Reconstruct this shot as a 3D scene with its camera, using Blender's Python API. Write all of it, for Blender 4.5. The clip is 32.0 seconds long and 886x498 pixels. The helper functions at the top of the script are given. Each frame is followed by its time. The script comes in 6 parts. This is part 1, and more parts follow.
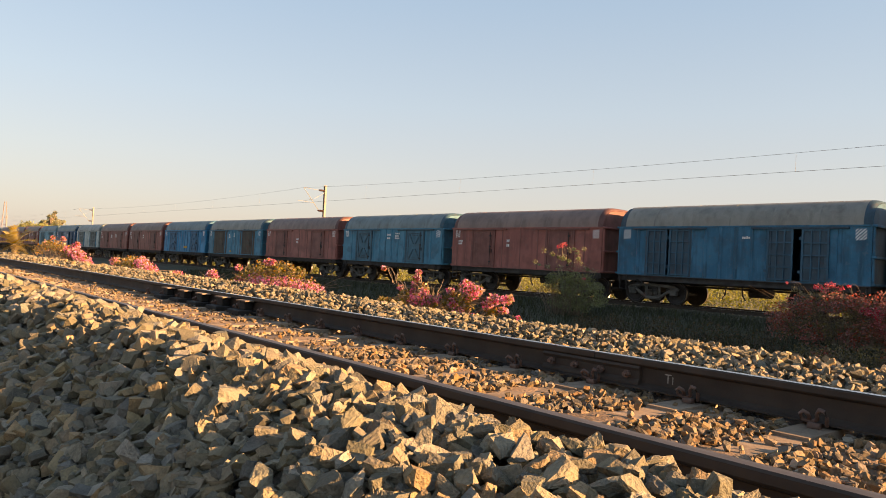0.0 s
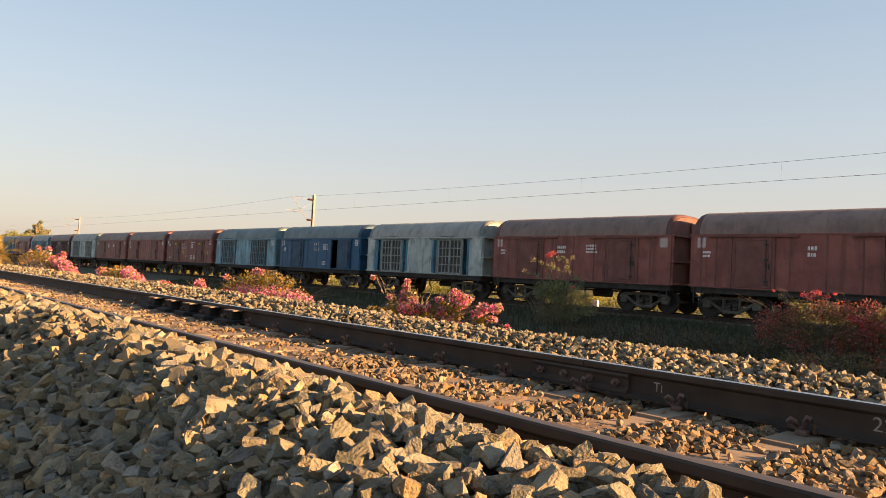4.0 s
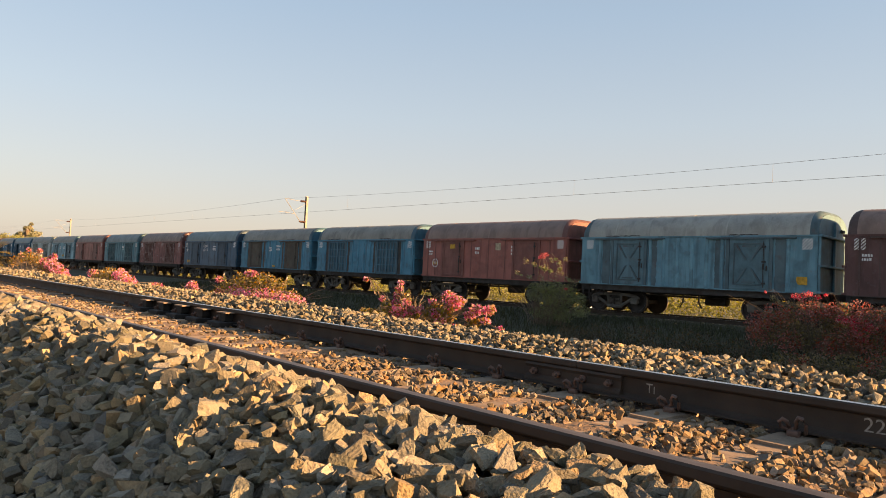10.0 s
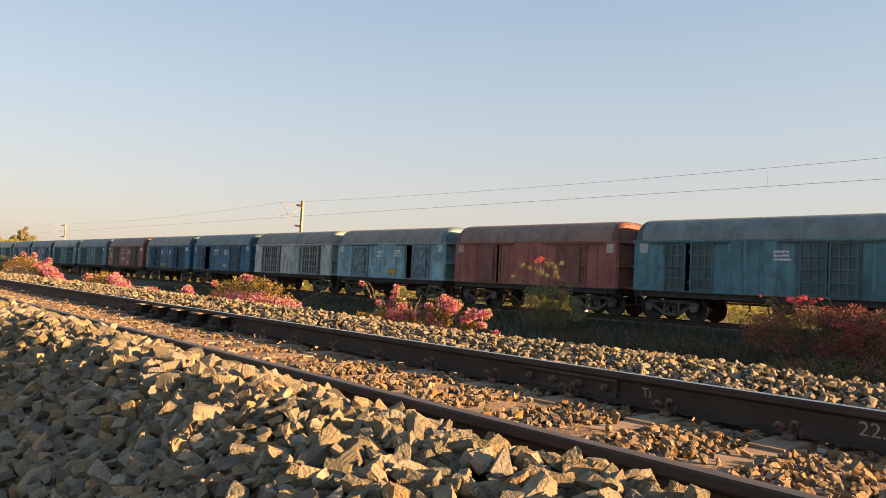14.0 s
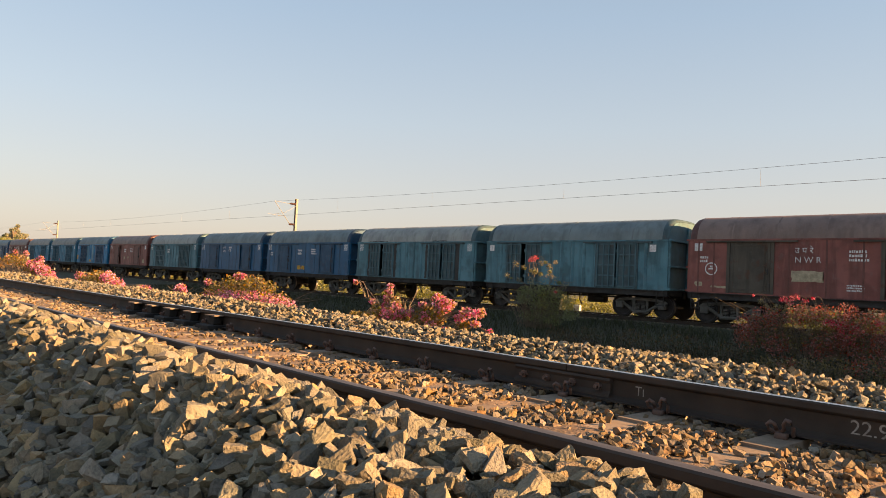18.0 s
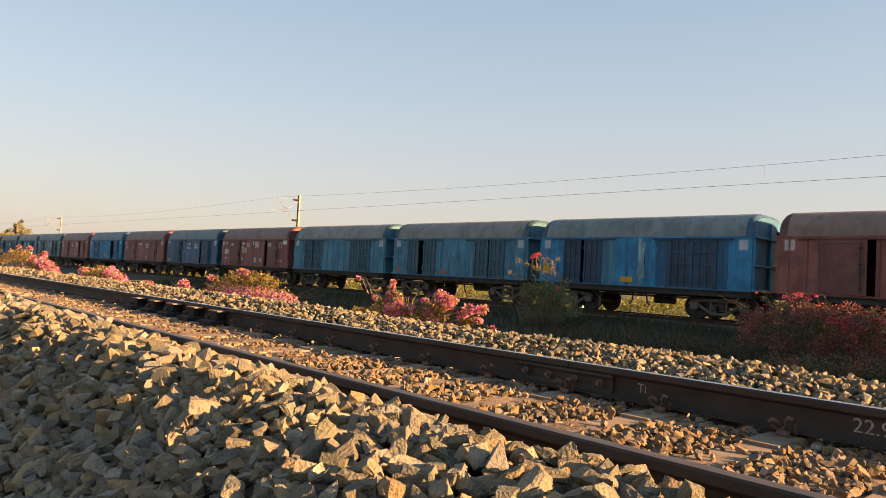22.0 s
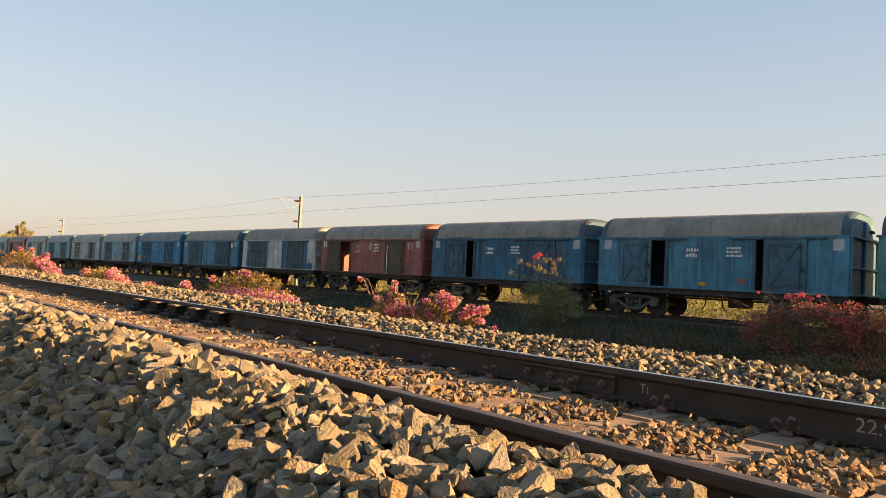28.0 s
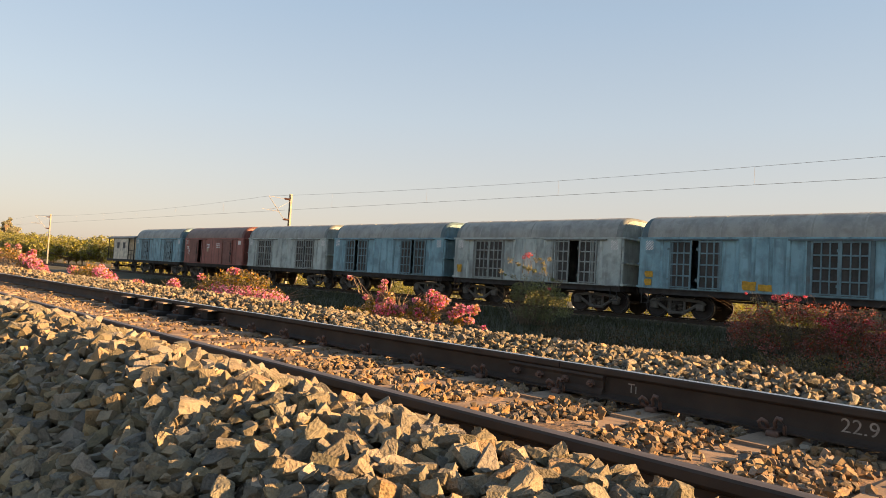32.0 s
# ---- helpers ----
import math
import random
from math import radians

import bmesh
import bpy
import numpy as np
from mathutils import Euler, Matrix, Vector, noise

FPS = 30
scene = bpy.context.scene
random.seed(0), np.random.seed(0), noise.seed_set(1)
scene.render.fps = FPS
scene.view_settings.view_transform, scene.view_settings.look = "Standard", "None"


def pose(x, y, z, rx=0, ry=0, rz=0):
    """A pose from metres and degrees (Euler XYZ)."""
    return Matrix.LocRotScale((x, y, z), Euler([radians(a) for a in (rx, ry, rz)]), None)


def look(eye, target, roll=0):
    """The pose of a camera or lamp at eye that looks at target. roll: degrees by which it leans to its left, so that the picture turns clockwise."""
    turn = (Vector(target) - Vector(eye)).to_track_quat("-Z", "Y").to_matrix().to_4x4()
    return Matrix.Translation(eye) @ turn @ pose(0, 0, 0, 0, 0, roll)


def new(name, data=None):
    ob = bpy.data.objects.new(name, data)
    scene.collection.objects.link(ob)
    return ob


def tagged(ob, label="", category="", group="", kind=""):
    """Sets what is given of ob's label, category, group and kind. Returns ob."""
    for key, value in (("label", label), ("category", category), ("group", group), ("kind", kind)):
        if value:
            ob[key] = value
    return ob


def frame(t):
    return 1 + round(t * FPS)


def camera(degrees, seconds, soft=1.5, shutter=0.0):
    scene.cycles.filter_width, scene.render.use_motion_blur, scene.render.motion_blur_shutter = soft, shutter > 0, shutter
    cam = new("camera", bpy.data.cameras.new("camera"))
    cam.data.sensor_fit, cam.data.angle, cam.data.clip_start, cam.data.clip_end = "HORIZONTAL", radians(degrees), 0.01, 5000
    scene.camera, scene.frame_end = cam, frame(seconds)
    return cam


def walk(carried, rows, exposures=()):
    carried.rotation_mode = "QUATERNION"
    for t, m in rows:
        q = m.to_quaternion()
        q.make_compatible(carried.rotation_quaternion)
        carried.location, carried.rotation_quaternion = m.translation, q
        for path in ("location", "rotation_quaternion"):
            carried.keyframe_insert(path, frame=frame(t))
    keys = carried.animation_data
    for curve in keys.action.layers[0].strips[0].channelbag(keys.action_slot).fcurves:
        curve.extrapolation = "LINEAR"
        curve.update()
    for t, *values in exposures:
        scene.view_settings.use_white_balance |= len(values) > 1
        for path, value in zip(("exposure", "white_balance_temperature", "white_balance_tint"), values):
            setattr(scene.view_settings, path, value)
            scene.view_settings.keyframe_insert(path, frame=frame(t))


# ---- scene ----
cam = camera(64.84, 32.0, soft=0.5)
EYE = (0.0, 0.0, 0.47)

# camera held in the hand: seconds, then its turn about x, y and z in degrees
TURNS = [
    (0, 91.485, -3.113, 48.065), (0.5, 91.551, -3.006, 48.143), (1, 91.723, -2.926, 48.070), (1.5, 92.096, -2.923, 47.720),
    (2, 92.297, -2.927, 47.347), (2.5, 92.301, -3.065, 47.022), (3, 92.173, -3.012, 47.259), (3.5, 92.238, -2.984, 47.220),
    (5.5, 92.222, -2.980, 47.033), (6, 92.211, -2.979, 46.988), (6.5, 92.256, -2.915, 46.977), (7, 92.333, -2.872, 46.979),
    (7.5, 92.186, -3.010, 46.938), (8, 92.141, -3.016, 46.977), (8.5, 92.346, -2.987, 46.719), (9, 92.486, -2.936, 46.606),
    (9.5, 92.508, -2.882, 46.597), (10, 92.442, -2.883, 46.597), (10.5, 92.395, -2.853, 46.738), (11, 92.741, -3.005, 46.071),
    (11.5, 92.815, -2.849, 46.156), (12, 92.879, -2.780, 46.228), (12.5, 92.745, -2.808, 46.346), (13, 92.566, -2.938, 46.458),
    (13.5, 92.675, -2.898, 46.364), (14, 92.786, -2.863, 46.267), (14.5, 92.890, -2.871, 46.133), (16.5, 92.835, -2.889, 45.979),
    (17, 92.765, -2.917, 45.924), (17.5, 92.751, -2.943, 45.855), (18, 92.724, -2.952, 45.775), (18.5, 92.657, -3.027, 45.760),
    (19, 92.635, -2.986, 45.843), (19.5, 92.658, -2.964, 45.837), (20, 92.546, -3.047, 45.859), (20.5, 92.595, -3.082, 45.889),
    (21, 92.553, -3.037, 45.888), (21.5, 92.502, -3.098, 45.998), (22, 92.416, -3.136, 45.987), (22.5, 92.461, -3.026, 46.049),
    (23, 92.551, -3.001, 45.968), (23.5, 92.594, -3.012, 46.041), (24, 92.452, -3.014, 46.175), (24.5, 92.427, -3.046, 46.255),
    (25, 92.489, -3.017, 46.296), (25.5, 92.495, -2.940, 46.257), (27.5, 92.392, -2.979, 46.211), (28, 92.461, -2.997, 46.120),
    (28.5, 92.486, -2.947, 46.105), (29, 92.399, -3.025, 45.954), (29.5, 92.174, -3.056, 46.266), (30, 92.169, -2.970, 46.410),
    (30.5, 92.179, -3.041, 46.177), (31, 92.278, -2.999, 45.996), (31.5, 92.538, -3.233, 45.406), (32, 92.443, -3.321, 45.288),
]


def camera_path():
    walk(cam, [(t, pose(*EYE, rx, ry, rz)) for t, rx, ry, rz in TURNS], [(0, 2.07), (3, 2.03), (6, 2.0), (32, 2.0)])


camera_path()

# ---- world and sun ----
SUN_EL, SUN_AZ = 14.5, 65.0       # degrees above the horizon; degrees from +y towards +x
world = bpy.data.worlds.new("sky_world")
scene.world = world
world.use_nodes = True
wn, wl = world.node_tree.nodes, world.node_tree.links
wn.clear()
sky = wn.new("ShaderNodeTexSky")
sky.sky_type, sky.sun_disc = "NISHITA", False
sky.sun_elevation, sky.sun_rotation = radians(SUN_EL), radians(SUN_AZ)
sky.air_density, sky.dust_density, sky.ozone_density = 1.0, 1.6, 1.5
# evening haze: a pale dusty sky over the clear one, peach towards the ground
way = wn.new("ShaderNodeTexCoord")
split = wn.new("ShaderNodeSeparateXYZ")
wl.new(way.outputs["Generated"], split.inputs[0])
haze = wn.new("ShaderNodeValToRGB")
wl.new(split.outputs["Z"], haze.inputs[0])
stops = [(0.0, (0.7, 0.545, 0.46)), (0.06, (0.7, 0.58, 0.495)), (0.13, (0.66, 0.617, 0.572)), (0.22, (0.58, 0.622, 0.65)), (0.36, (0.45, 0.55, 0.66)), (0.6, (0.29, 0.39, 0.52)), (1.0, (0.16, 0.24, 0.37))]
while len(haze.color_ramp.elements) < len(stops):
    haze.color_ramp.elements.new(0.5)
for el, (at, c) in zip(haze.color_ramp.elements, stops):
    el.position, el.color = at, (*c, 1)
clear = wn.new("ShaderNodeVectorMath")
clear.operation = "SCALE"
clear.inputs["Scale"].default_value = 0.29
wl.new(sky.outputs[0], clear.inputs[0])
air = wn.new("ShaderNodeMix")
air.data_type = "RGBA"
air.inputs["Factor"].default_value = 0.8
wl.new(clear.outputs[0], air.inputs["A"])
wl.new(haze.outputs["Color"], air.inputs["B"])
bg = wn.new("ShaderNodeBackground")
bg.inputs["Strength"].default_value = 0.25
wo = wn.new("ShaderNodeOutputWorld")
wl.new(air.outputs["Result"], bg.inputs[0])
wl.new(bg.outputs[0], wo.inputs[0])

sun = new("sun", bpy.data.lights.new("sun", "SUN"))
sun.data.energy, sun.data.angle, sun.data.color = 5.0, radians(0.6), (1.0, 0.57, 0.25)
a, e = radians(SUN_AZ), radians(SUN_EL)
sun.matrix_world = look((40 * math.sin(a), 40 * math.cos(a), 40 * math.tan(e)), (0, 0, 0))

# ---- materials ----


def material(name, colour, rough=0.8, metal=0.0, scale=8.0, vary=0.25, dark=(0.5, 0.5, 0.5), grain=60.0, bump=0.3, dist=0.01, objvary=0.0, island=0.0, streak=0.0,
             rust=0.0, rust_colour=(0.12, 0.05, 0.03), tones=(), gloss=0.5):
    """A surface in node form: large patches, fine grain, relief; streaks and rust run down painted steel."""
    m = bpy.data.materials.new(name)
    m.use_nodes = True
    n, l = m.node_tree.nodes, m.node_tree.links
    b = n["Principled BSDF"]
    b.inputs["Metallic"].default_value = metal
    b.inputs["Specular IOR Level"].default_value = gloss
    co = n.new("ShaderNodeTexCoord")
    oi = n.new("ShaderNodeObjectInfo")

    def tex(sc, detail=4.0, stretch=None):
        t = n.new("ShaderNodeTexNoise")
        t.inputs["Scale"].default_value, t.inputs["Detail"].default_value = sc, detail
        mp = n.new("ShaderNodeMapping")
        if stretch:
            mp.inputs["Scale"].default_value = stretch
        add = n.new("ShaderNodeVectorMath")
        mul = n.new("ShaderNodeVectorMath")
        mul.operation = "SCALE"
        mul.inputs[0].default_value = (31.0, 17.0, 23.0)
        l.new(oi.outputs["Random"], mul.inputs["Scale"])
        l.new(co.outputs["Object"], add.inputs[0])
        l.new(mul.outputs[0], add.inputs[1])
        l.new(add.outputs[0], mp.inputs["Vector"])
        l.new(mp.outputs[0], t.inputs["Vector"])
        return t.outputs["Fac"]

    def ramp(src, lo, hi):
        r = n.new("ShaderNodeMapRange")
        r.inputs["From Min"].default_value, r.inputs["From Max"].default_value = lo, hi
        l.new(src, r.inputs["Value"])
        return r.outputs["Result"]

    def mix(fac, a, c, kind="MIX"):
        x = n.new("ShaderNodeMix")
        x.data_type, x.blend_type = "RGBA", kind
        if isinstance(fac, float):
            x.inputs["Factor"].default_value = fac
        else:
            l.new(fac, x.inputs["Factor"])
        for s, v in ((x.inputs["A"], a), (x.inputs["B"], c)):
            if isinstance(v, tuple):
                s.default_value = (*v, 1)
            else:
                l.new(v, s)
        return x.outputs["Result"]

    def times(src, k):
        q = n.new("ShaderNodeMath")
        q.operation = "MULTIPLY"
        q.inputs[1].default_value = k
        l.new(src, q.inputs[0])
        return q.outputs[0]

    big, fine = tex(scale), tex(grain, 6.0)
    lo = tuple(c * d for c, d in zip(colour, dark))
    col = mix(times(ramp(big, 0.35, 0.68), min(1.0, vary * 3)), tuple(colour), lo)
    col = mix(times(ramp(fine, 0.4, 0.75), vary), col, tuple(min(1.0, c * 1.35 + 0.004) for c in colour))
    if streak:
        # soot and rain marks run down, paint fades in blotches and thin bright runs
        col = mix(times(ramp(tex(0.8, 3.0), 0.42, 0.66), streak * 0.9), col, tuple(1.35 * c + 0.02 for c in colour))
        col = mix(times(ramp(tex(1.0, 3.0, (3.2, 3.2, 0.4)), 0.5, 0.68), streak * 0.9), col, tuple(c * 0.42 + 0.008 for c in colour))
        col = mix(times(ramp(tex(1.0, 3.0, (13.0, 13.0, 1.3)), 0.57, 0.72), streak * 0.5), col, tuple(1.25 * c + 0.035 for c in colour))
        col = mix(times(ramp(tex(1.5, 7.0), 0.52, 0.64), streak * 0.7), col, tuple(c * 0.4 + 0.012 for c in colour))
        col = mix(times(ramp(tex(5.0, 6.0), 0.6, 0.68), streak * 0.5), col, tuple(0.5 * c + 0.09 for c in colour))
    if rust:
        col = mix(times(ramp(tex(2.6, 8.0), 0.58, 0.66), rust), col, tuple(rust_colour))
    for src, amount in ((oi.outputs["Random"], objvary),) + (((n.new("ShaderNodeNewGeometry").outputs["Random Per Island"], island),) if island else ()):
        if amount:
            h = n.new("ShaderNodeHueSaturation")
            r = n.new("ShaderNodeMapRange")
            r.inputs["To Min"].default_value, r.inputs["To Max"].default_value = 1 - amount, 1 + amount
            l.new(src, r.inputs["Value"])
            l.new(r.outputs["Result"], h.inputs["Value"])
            l.new(col, h.inputs["Color"])
            if island:
                # each piece is also a little greyer or warmer than the next
                k = times(src, 13.7)
                fr = n.new("ShaderNodeMath")
                fr.operation = "FRACT"
                l.new(k, fr.inputs[0])
                sat = n.new("ShaderNodeMapRange")
                sat.inputs["To Min"].default_value, sat.inputs["To Max"].default_value = 0.6, 1.35
                l.new(fr.outputs[0], sat.inputs["Value"])
                l.new(sat.outputs["Result"], h.inputs["Saturation"])
            col = h.outputs["Color"]
    if tones:
        # broken stone comes in several kinds: each piece is tinted as one of them
        pick = n.new("ShaderNodeMath")
        pick.operation = "FRACT"
        l.new(times(n.new("ShaderNodeNewGeometry").outputs["Random Per Island"] if island else oi.outputs["Random"], 7.31), pick.inputs[0])
        kinds = n.new("ShaderNodeValToRGB")
        kinds.color_ramp.interpolation = "CONSTANT"
        while len(kinds.color_ramp.elements) < len(tones):
            kinds.color_ramp.elements.new(0.5)
        for k, tone in enumerate(tones):
            kinds.color_ramp.elements[k].position, kinds.color_ramp.elements[k].color = k / len(tones), (*tone, 1)
        l.new(pick.outputs[0], kinds.inputs[0])
        col = mix(1.0, col, kinds.outputs["Color"], "MULTIPLY")
    l.new(col, b.inputs["Base Color"])
    rr = n.new("ShaderNodeMapRange")
    rr.inputs["To Min"].default_value, rr.inputs["To Max"].default_value = max(0.05, rough - 0.12), min(1.0, rough + 0.12)
    l.new(fine, rr.inputs["Value"])
    l.new(rr.outputs["Result"], b.inputs["Roughness"])
    bp = n.new("ShaderNodeBump")
    bp.inputs["Strength"].default_value, bp.inputs["Distance"].default_value = bump, dist
    l.new(fine, bp.inputs["Height"])
    l.new(bp.outputs[0], b.inputs["Normal"])
    return m


def leafy(name, colour, vary=0.4):
    """Thin leaves and petals: they let some light through."""
    m = material(name, colour, rough=0.7, scale=3.0, vary=0.15, grain=30.0, bump=0.1, island=vary)
    n, l = m.node_tree.nodes, m.node_tree.links
    b, out = n["Principled BSDF"], n["Material Output"]
    t = n.new("ShaderNodeBsdfTranslucent")
    s = n.new("ShaderNodeMixShader")
    s.inputs[0].default_value = 0.52
    l.new(b.inputs["Base Color"].links[0].from_socket, t.inputs["Color"])
    l.new(b.outputs[0], s.inputs[1])
    l.new(t.outputs[0], s.inputs[2])
    l.new(s.outputs[0], out.inputs["Surface"])
    return m


M = {}
TONES = ((1.0, 1.0, 1.0), (0.72, 0.74, 0.78), (1.1, 1.02, 0.9), (0.8, 0.83, 0.8), (1.2, 1.0, 0.8), (0.56, 0.57, 0.57), (1.05, 1.02, 1.0))
M["stone"] = material("ballast_stone", (0.248, 0.211, 0.145), 0.92, scale=22, vary=0.5, dark=(0.5, 0.55, 0.6), grain=140, bump=1.0, dist=0.007, island=0.25, tones=TONES)
M["stone_single"] = material("ballast_stone_loose", (0.248, 0.211, 0.145), 0.92, scale=1.0, vary=0.5, dark=(0.5, 0.55, 0.6), grain=6, bump=1.0, dist=0.007, objvary=0.25, tones=TONES)
M["stone_rusty"] = material("ballast_rusty", (0.236, 0.173, 0.106), 0.92, scale=6, vary=0.4, dark=(0.5, 0.5, 0.52), grain=55, bump=0.8, dist=0.01, island=0.3, tones=TONES)
M["rail_dull"] = material("rail_dull_top", (0.14, 0.11, 0.09), 0.5, 0.6, scale=6, vary=0.25, grain=120, bump=0.05, dist=0.001)
# Far darker than the stones: shade in their gaps is put into this colour.
M["gravel_shaded"] = material("ballast_under_shaded", (0.06, 0.052, 0.042), 0.95, scale=4, vary=0.4, grain=30, bump=1.0, dist=0.03)
M["rail_web"] = material("rail_rust", (0.062, 0.044, 0.032), 0.75, 0.25, scale=5, vary=0.3, grain=90, bump=0.2, dist=0.002)
M["rail_top"] = material("rail_polished", (0.55, 0.54, 0.53), 0.28, 1.0, scale=6, vary=0.1, grain=120, bump=0.05, dist=0.001)
M["sleeper"] = material("sleeper_concrete", (0.3, 0.22, 0.15), 0.9, scale=6, vary=0.35, grain=70, bump=0.3, dist=0.004, objvary=0.15)
M["clip"] = material("clip_steel", (0.17, 0.105, 0.08), 0.75, 0.2, scale=20, grain=150, bump=0.1, dist=0.001)
M["chalk"] = material("white_chalk_paint", (0.4, 0.36, 0.31), 0.9, scale=60, vary=0.4, grain=200, bump=0.0)
M["earth"] = material("ground_earth", (0.075, 0.065, 0.04), 0.95, scale=0.35, vary=0.5, dark=(0.55, 0.75, 0.5), grain=9, bump=0.6, dist=0.05)
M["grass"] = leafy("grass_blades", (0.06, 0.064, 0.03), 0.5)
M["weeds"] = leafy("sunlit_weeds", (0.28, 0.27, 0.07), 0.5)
M["leaf"] = leafy("bush_leaf", (0.26, 0.28, 0.125), 0.5)
M["leaf_orange"] = leafy("bush_leaf_orange", (0.5, 0.28, 0.09), 0.5)
# Paler yellow stands in for the sun on the topmost leaves.
M["leaf_tip_lit"] = leafy("bush_leaf_tip_lit", (0.3, 0.27, 0.15), 0.5)
M["dust"] = material("track_dust", (0.27, 0.18, 0.11), 0.95, scale=3, vary=0.4, grain=45, bump=0.8, dist=0.012)
M["leaf_dry"] = leafy("bush_leaf_dry", (0.25, 0.2, 0.055), 0.5)
M["pink"] = leafy("bougainvillea_pink", (0.95, 0.33, 0.51), 0.35)
M["red"] = leafy("bougainvillea_red", (0.78, 0.12, 0.17), 0.4)
M["dull_red"] = leafy("bougainvillea_dull_red", (0.45, 0.15, 0.12), 0.5)
M["leaf_deep"] = leafy("bush_leaf_deep", (0.22, 0.175, 0.085), 0.5)
M["twig"] = material("twig_bark", (0.2, 0.15, 0.1), 0.9, scale=12, vary=0.3, grain=80, bump=0.3, dist=0.003)
M["under"] = material("underframe_grime", (0.055, 0.053, 0.051), 0.85, 0.1, scale=3, vary=0.4, grain=40, bump=0.3, dist=0.004, rust=0.4, rust_colour=(0.06, 0.035, 0.025))
# Near-black iron: shade on the unlit chair fronts is part of the colour.
M["chair_iron_shaded"] = material("chair_iron_shaded", (0.022, 0.02, 0.018), 0.8, 0.2, scale=8, vary=0.3, grain=60, bump=0.2, dist=0.003)
M["cast"] = material("bogie_casting", (0.14, 0.135, 0.12), 0.9, 0.0, scale=3, vary=0.4, grain=30, bump=0.3, dist=0.004)
M["wheel"] = material("wheel_steel", (0.042, 0.038, 0.036), 0.6, 0.5, scale=6, vary=0.3, grain=60, bump=0.2, dist=0.003)
M["tread"] = material("wheel_tread", (0.2, 0.18, 0.16), 0.45, 0.8, scale=6, vary=0.1, grain=100, bump=0.0)
M["inside"] = material("wagon_inside", (0.1, 0.095, 0.09), 0.9, scale=2, vary=0.3, grain=20)
M["white"] = material("stencil_white", (0.8, 0.8, 0.77), 0.8, scale=12, vary=0.35, dark=(0.6, 0.6, 0.6), grain=90, bump=0.0)
M["yellow"] = material("yellow_panel", (0.62, 0.36, 0.04), 0.8, scale=8, vary=0.3, grain=60, bump=0.0, rust=0.4)
M["cream_wall"] = material("cream_wall", (0.75, 0.68, 0.54), 0.8, scale=3, vary=0.3, grain=40, bump=0.1, streak=0.3)
M["cream"] = material("cream_panel", (0.5, 0.42, 0.28), 0.8, scale=8, vary=0.3, grain=60, bump=0.0)
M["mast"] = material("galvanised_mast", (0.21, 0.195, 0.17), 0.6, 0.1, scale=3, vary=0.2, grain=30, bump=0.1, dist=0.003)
# Greyed lattice: distance haze is mixed into the tower's colour.
M["tower"] = material("far_tower_hazed", (0.33, 0.28, 0.28), 0.8, scale=0.1, vary=0.3, grain=2.0, bump=0.0)
M["wire"] = material("overhead_wire", (0.3, 0.28, 0.26), 0.6, 0.2, scale=2, vary=0.1, grain=20, bump=0.0)
M["insulator"] = material("brown_insulator", (0.07, 0.03, 0.02), 0.3, scale=5, vary=0.1, grain=20, bump=0.0)


def paint(name, colour, rough=0.5, streak=0.75, rust=0.12, under=(0.12, 0.05, 0.03)):
    if not name.startswith("roof"):
        # rubbed and greasy paint on the door sheets
        dirt = tuple(0.4 * c + 0.6 * d for c, d in zip(colour, (0.055, 0.05, 0.045)))
        M[name + "_dirty"] = material("paint_" + name + "_dirty", dirt, 0.6, 0.0, scale=2.2, vary=0.33, dark=(0.6, 0.6, 0.6), grain=25, bump=0.15, dist=0.006, streak=0.5, rust=max(rust, 0.25), rust_colour=under, gloss=0.32)
        worn = tuple(0.65 * c + 0.35 * d for c, d in zip(colour, (0.055, 0.05, 0.045)))
        M[name + "_worn"] = material("paint_" + name + "_worn", worn, 0.54, 0.0, scale=2.2, vary=0.33, dark=(0.6, 0.6, 0.6), grain=25, bump=0.15, dist=0.006, streak=0.4, rust=max(rust, 0.15), rust_colour=under, gloss=0.32)
    M[name] = material("paint_" + name, colour, rough, 0.0, scale=1.1, vary=0.3, dark=(0.72, 0.75, 0.8), grain=25, bump=0.15, dist=0.006, streak=streak, rust=rust, rust_colour=under, gloss=0.32)


paint("blue", (0.052, 0.205, 0.305))
paint("deep", (0.026, 0.135, 0.23))
paint("bright", (0.022, 0.205, 0.39))
paint("royal", (0.006, 0.095, 0.205), 0.4, 0.45, 0.08)
paint("navy", (0.025, 0.085, 0.15), 0.42, 0.6, 0.12)
paint("pale", (0.205, 0.37, 0.43))
paint("sky", (0.12, 0.26, 0.325))
paint("teal", (0.08, 0.2, 0.24))
paint("grey", (0.41, 0.475, 0.45))
paint("white_old", (0.46, 0.49, 0.46))
paint("maroon", (0.29, 0.1, 0.08), 0.5, 0.6, 0.14)
paint("peeled", (0.24, 0.1, 0.085), 0.7, 0.8, 0.75, (0.34, 0.27, 0.25))
paint("brown", (0.25, 0.085, 0.068), 0.5, 0.6, 0.14)
paint("dark_maroon", (0.125, 0.066, 0.06), 0.7, 0.6, 0.15)
paint("grime_door", (0.1, 0.085, 0.065), 0.8, 0.5, 0.5)
paint("roof_grey", (0.25, 0.24, 0.205), 0.55, 0.45, 0.12)
paint("roof_brown", (0.235, 0.165, 0.135), 0.55, 0.45, 0.12)
paint("roof_pale", (0.33, 0.335, 0.3), 0.55, 0.45, 0.12)
paint("roof_blue", (0.18, 0.22, 0.22), 0.55, 0.45, 0.12)
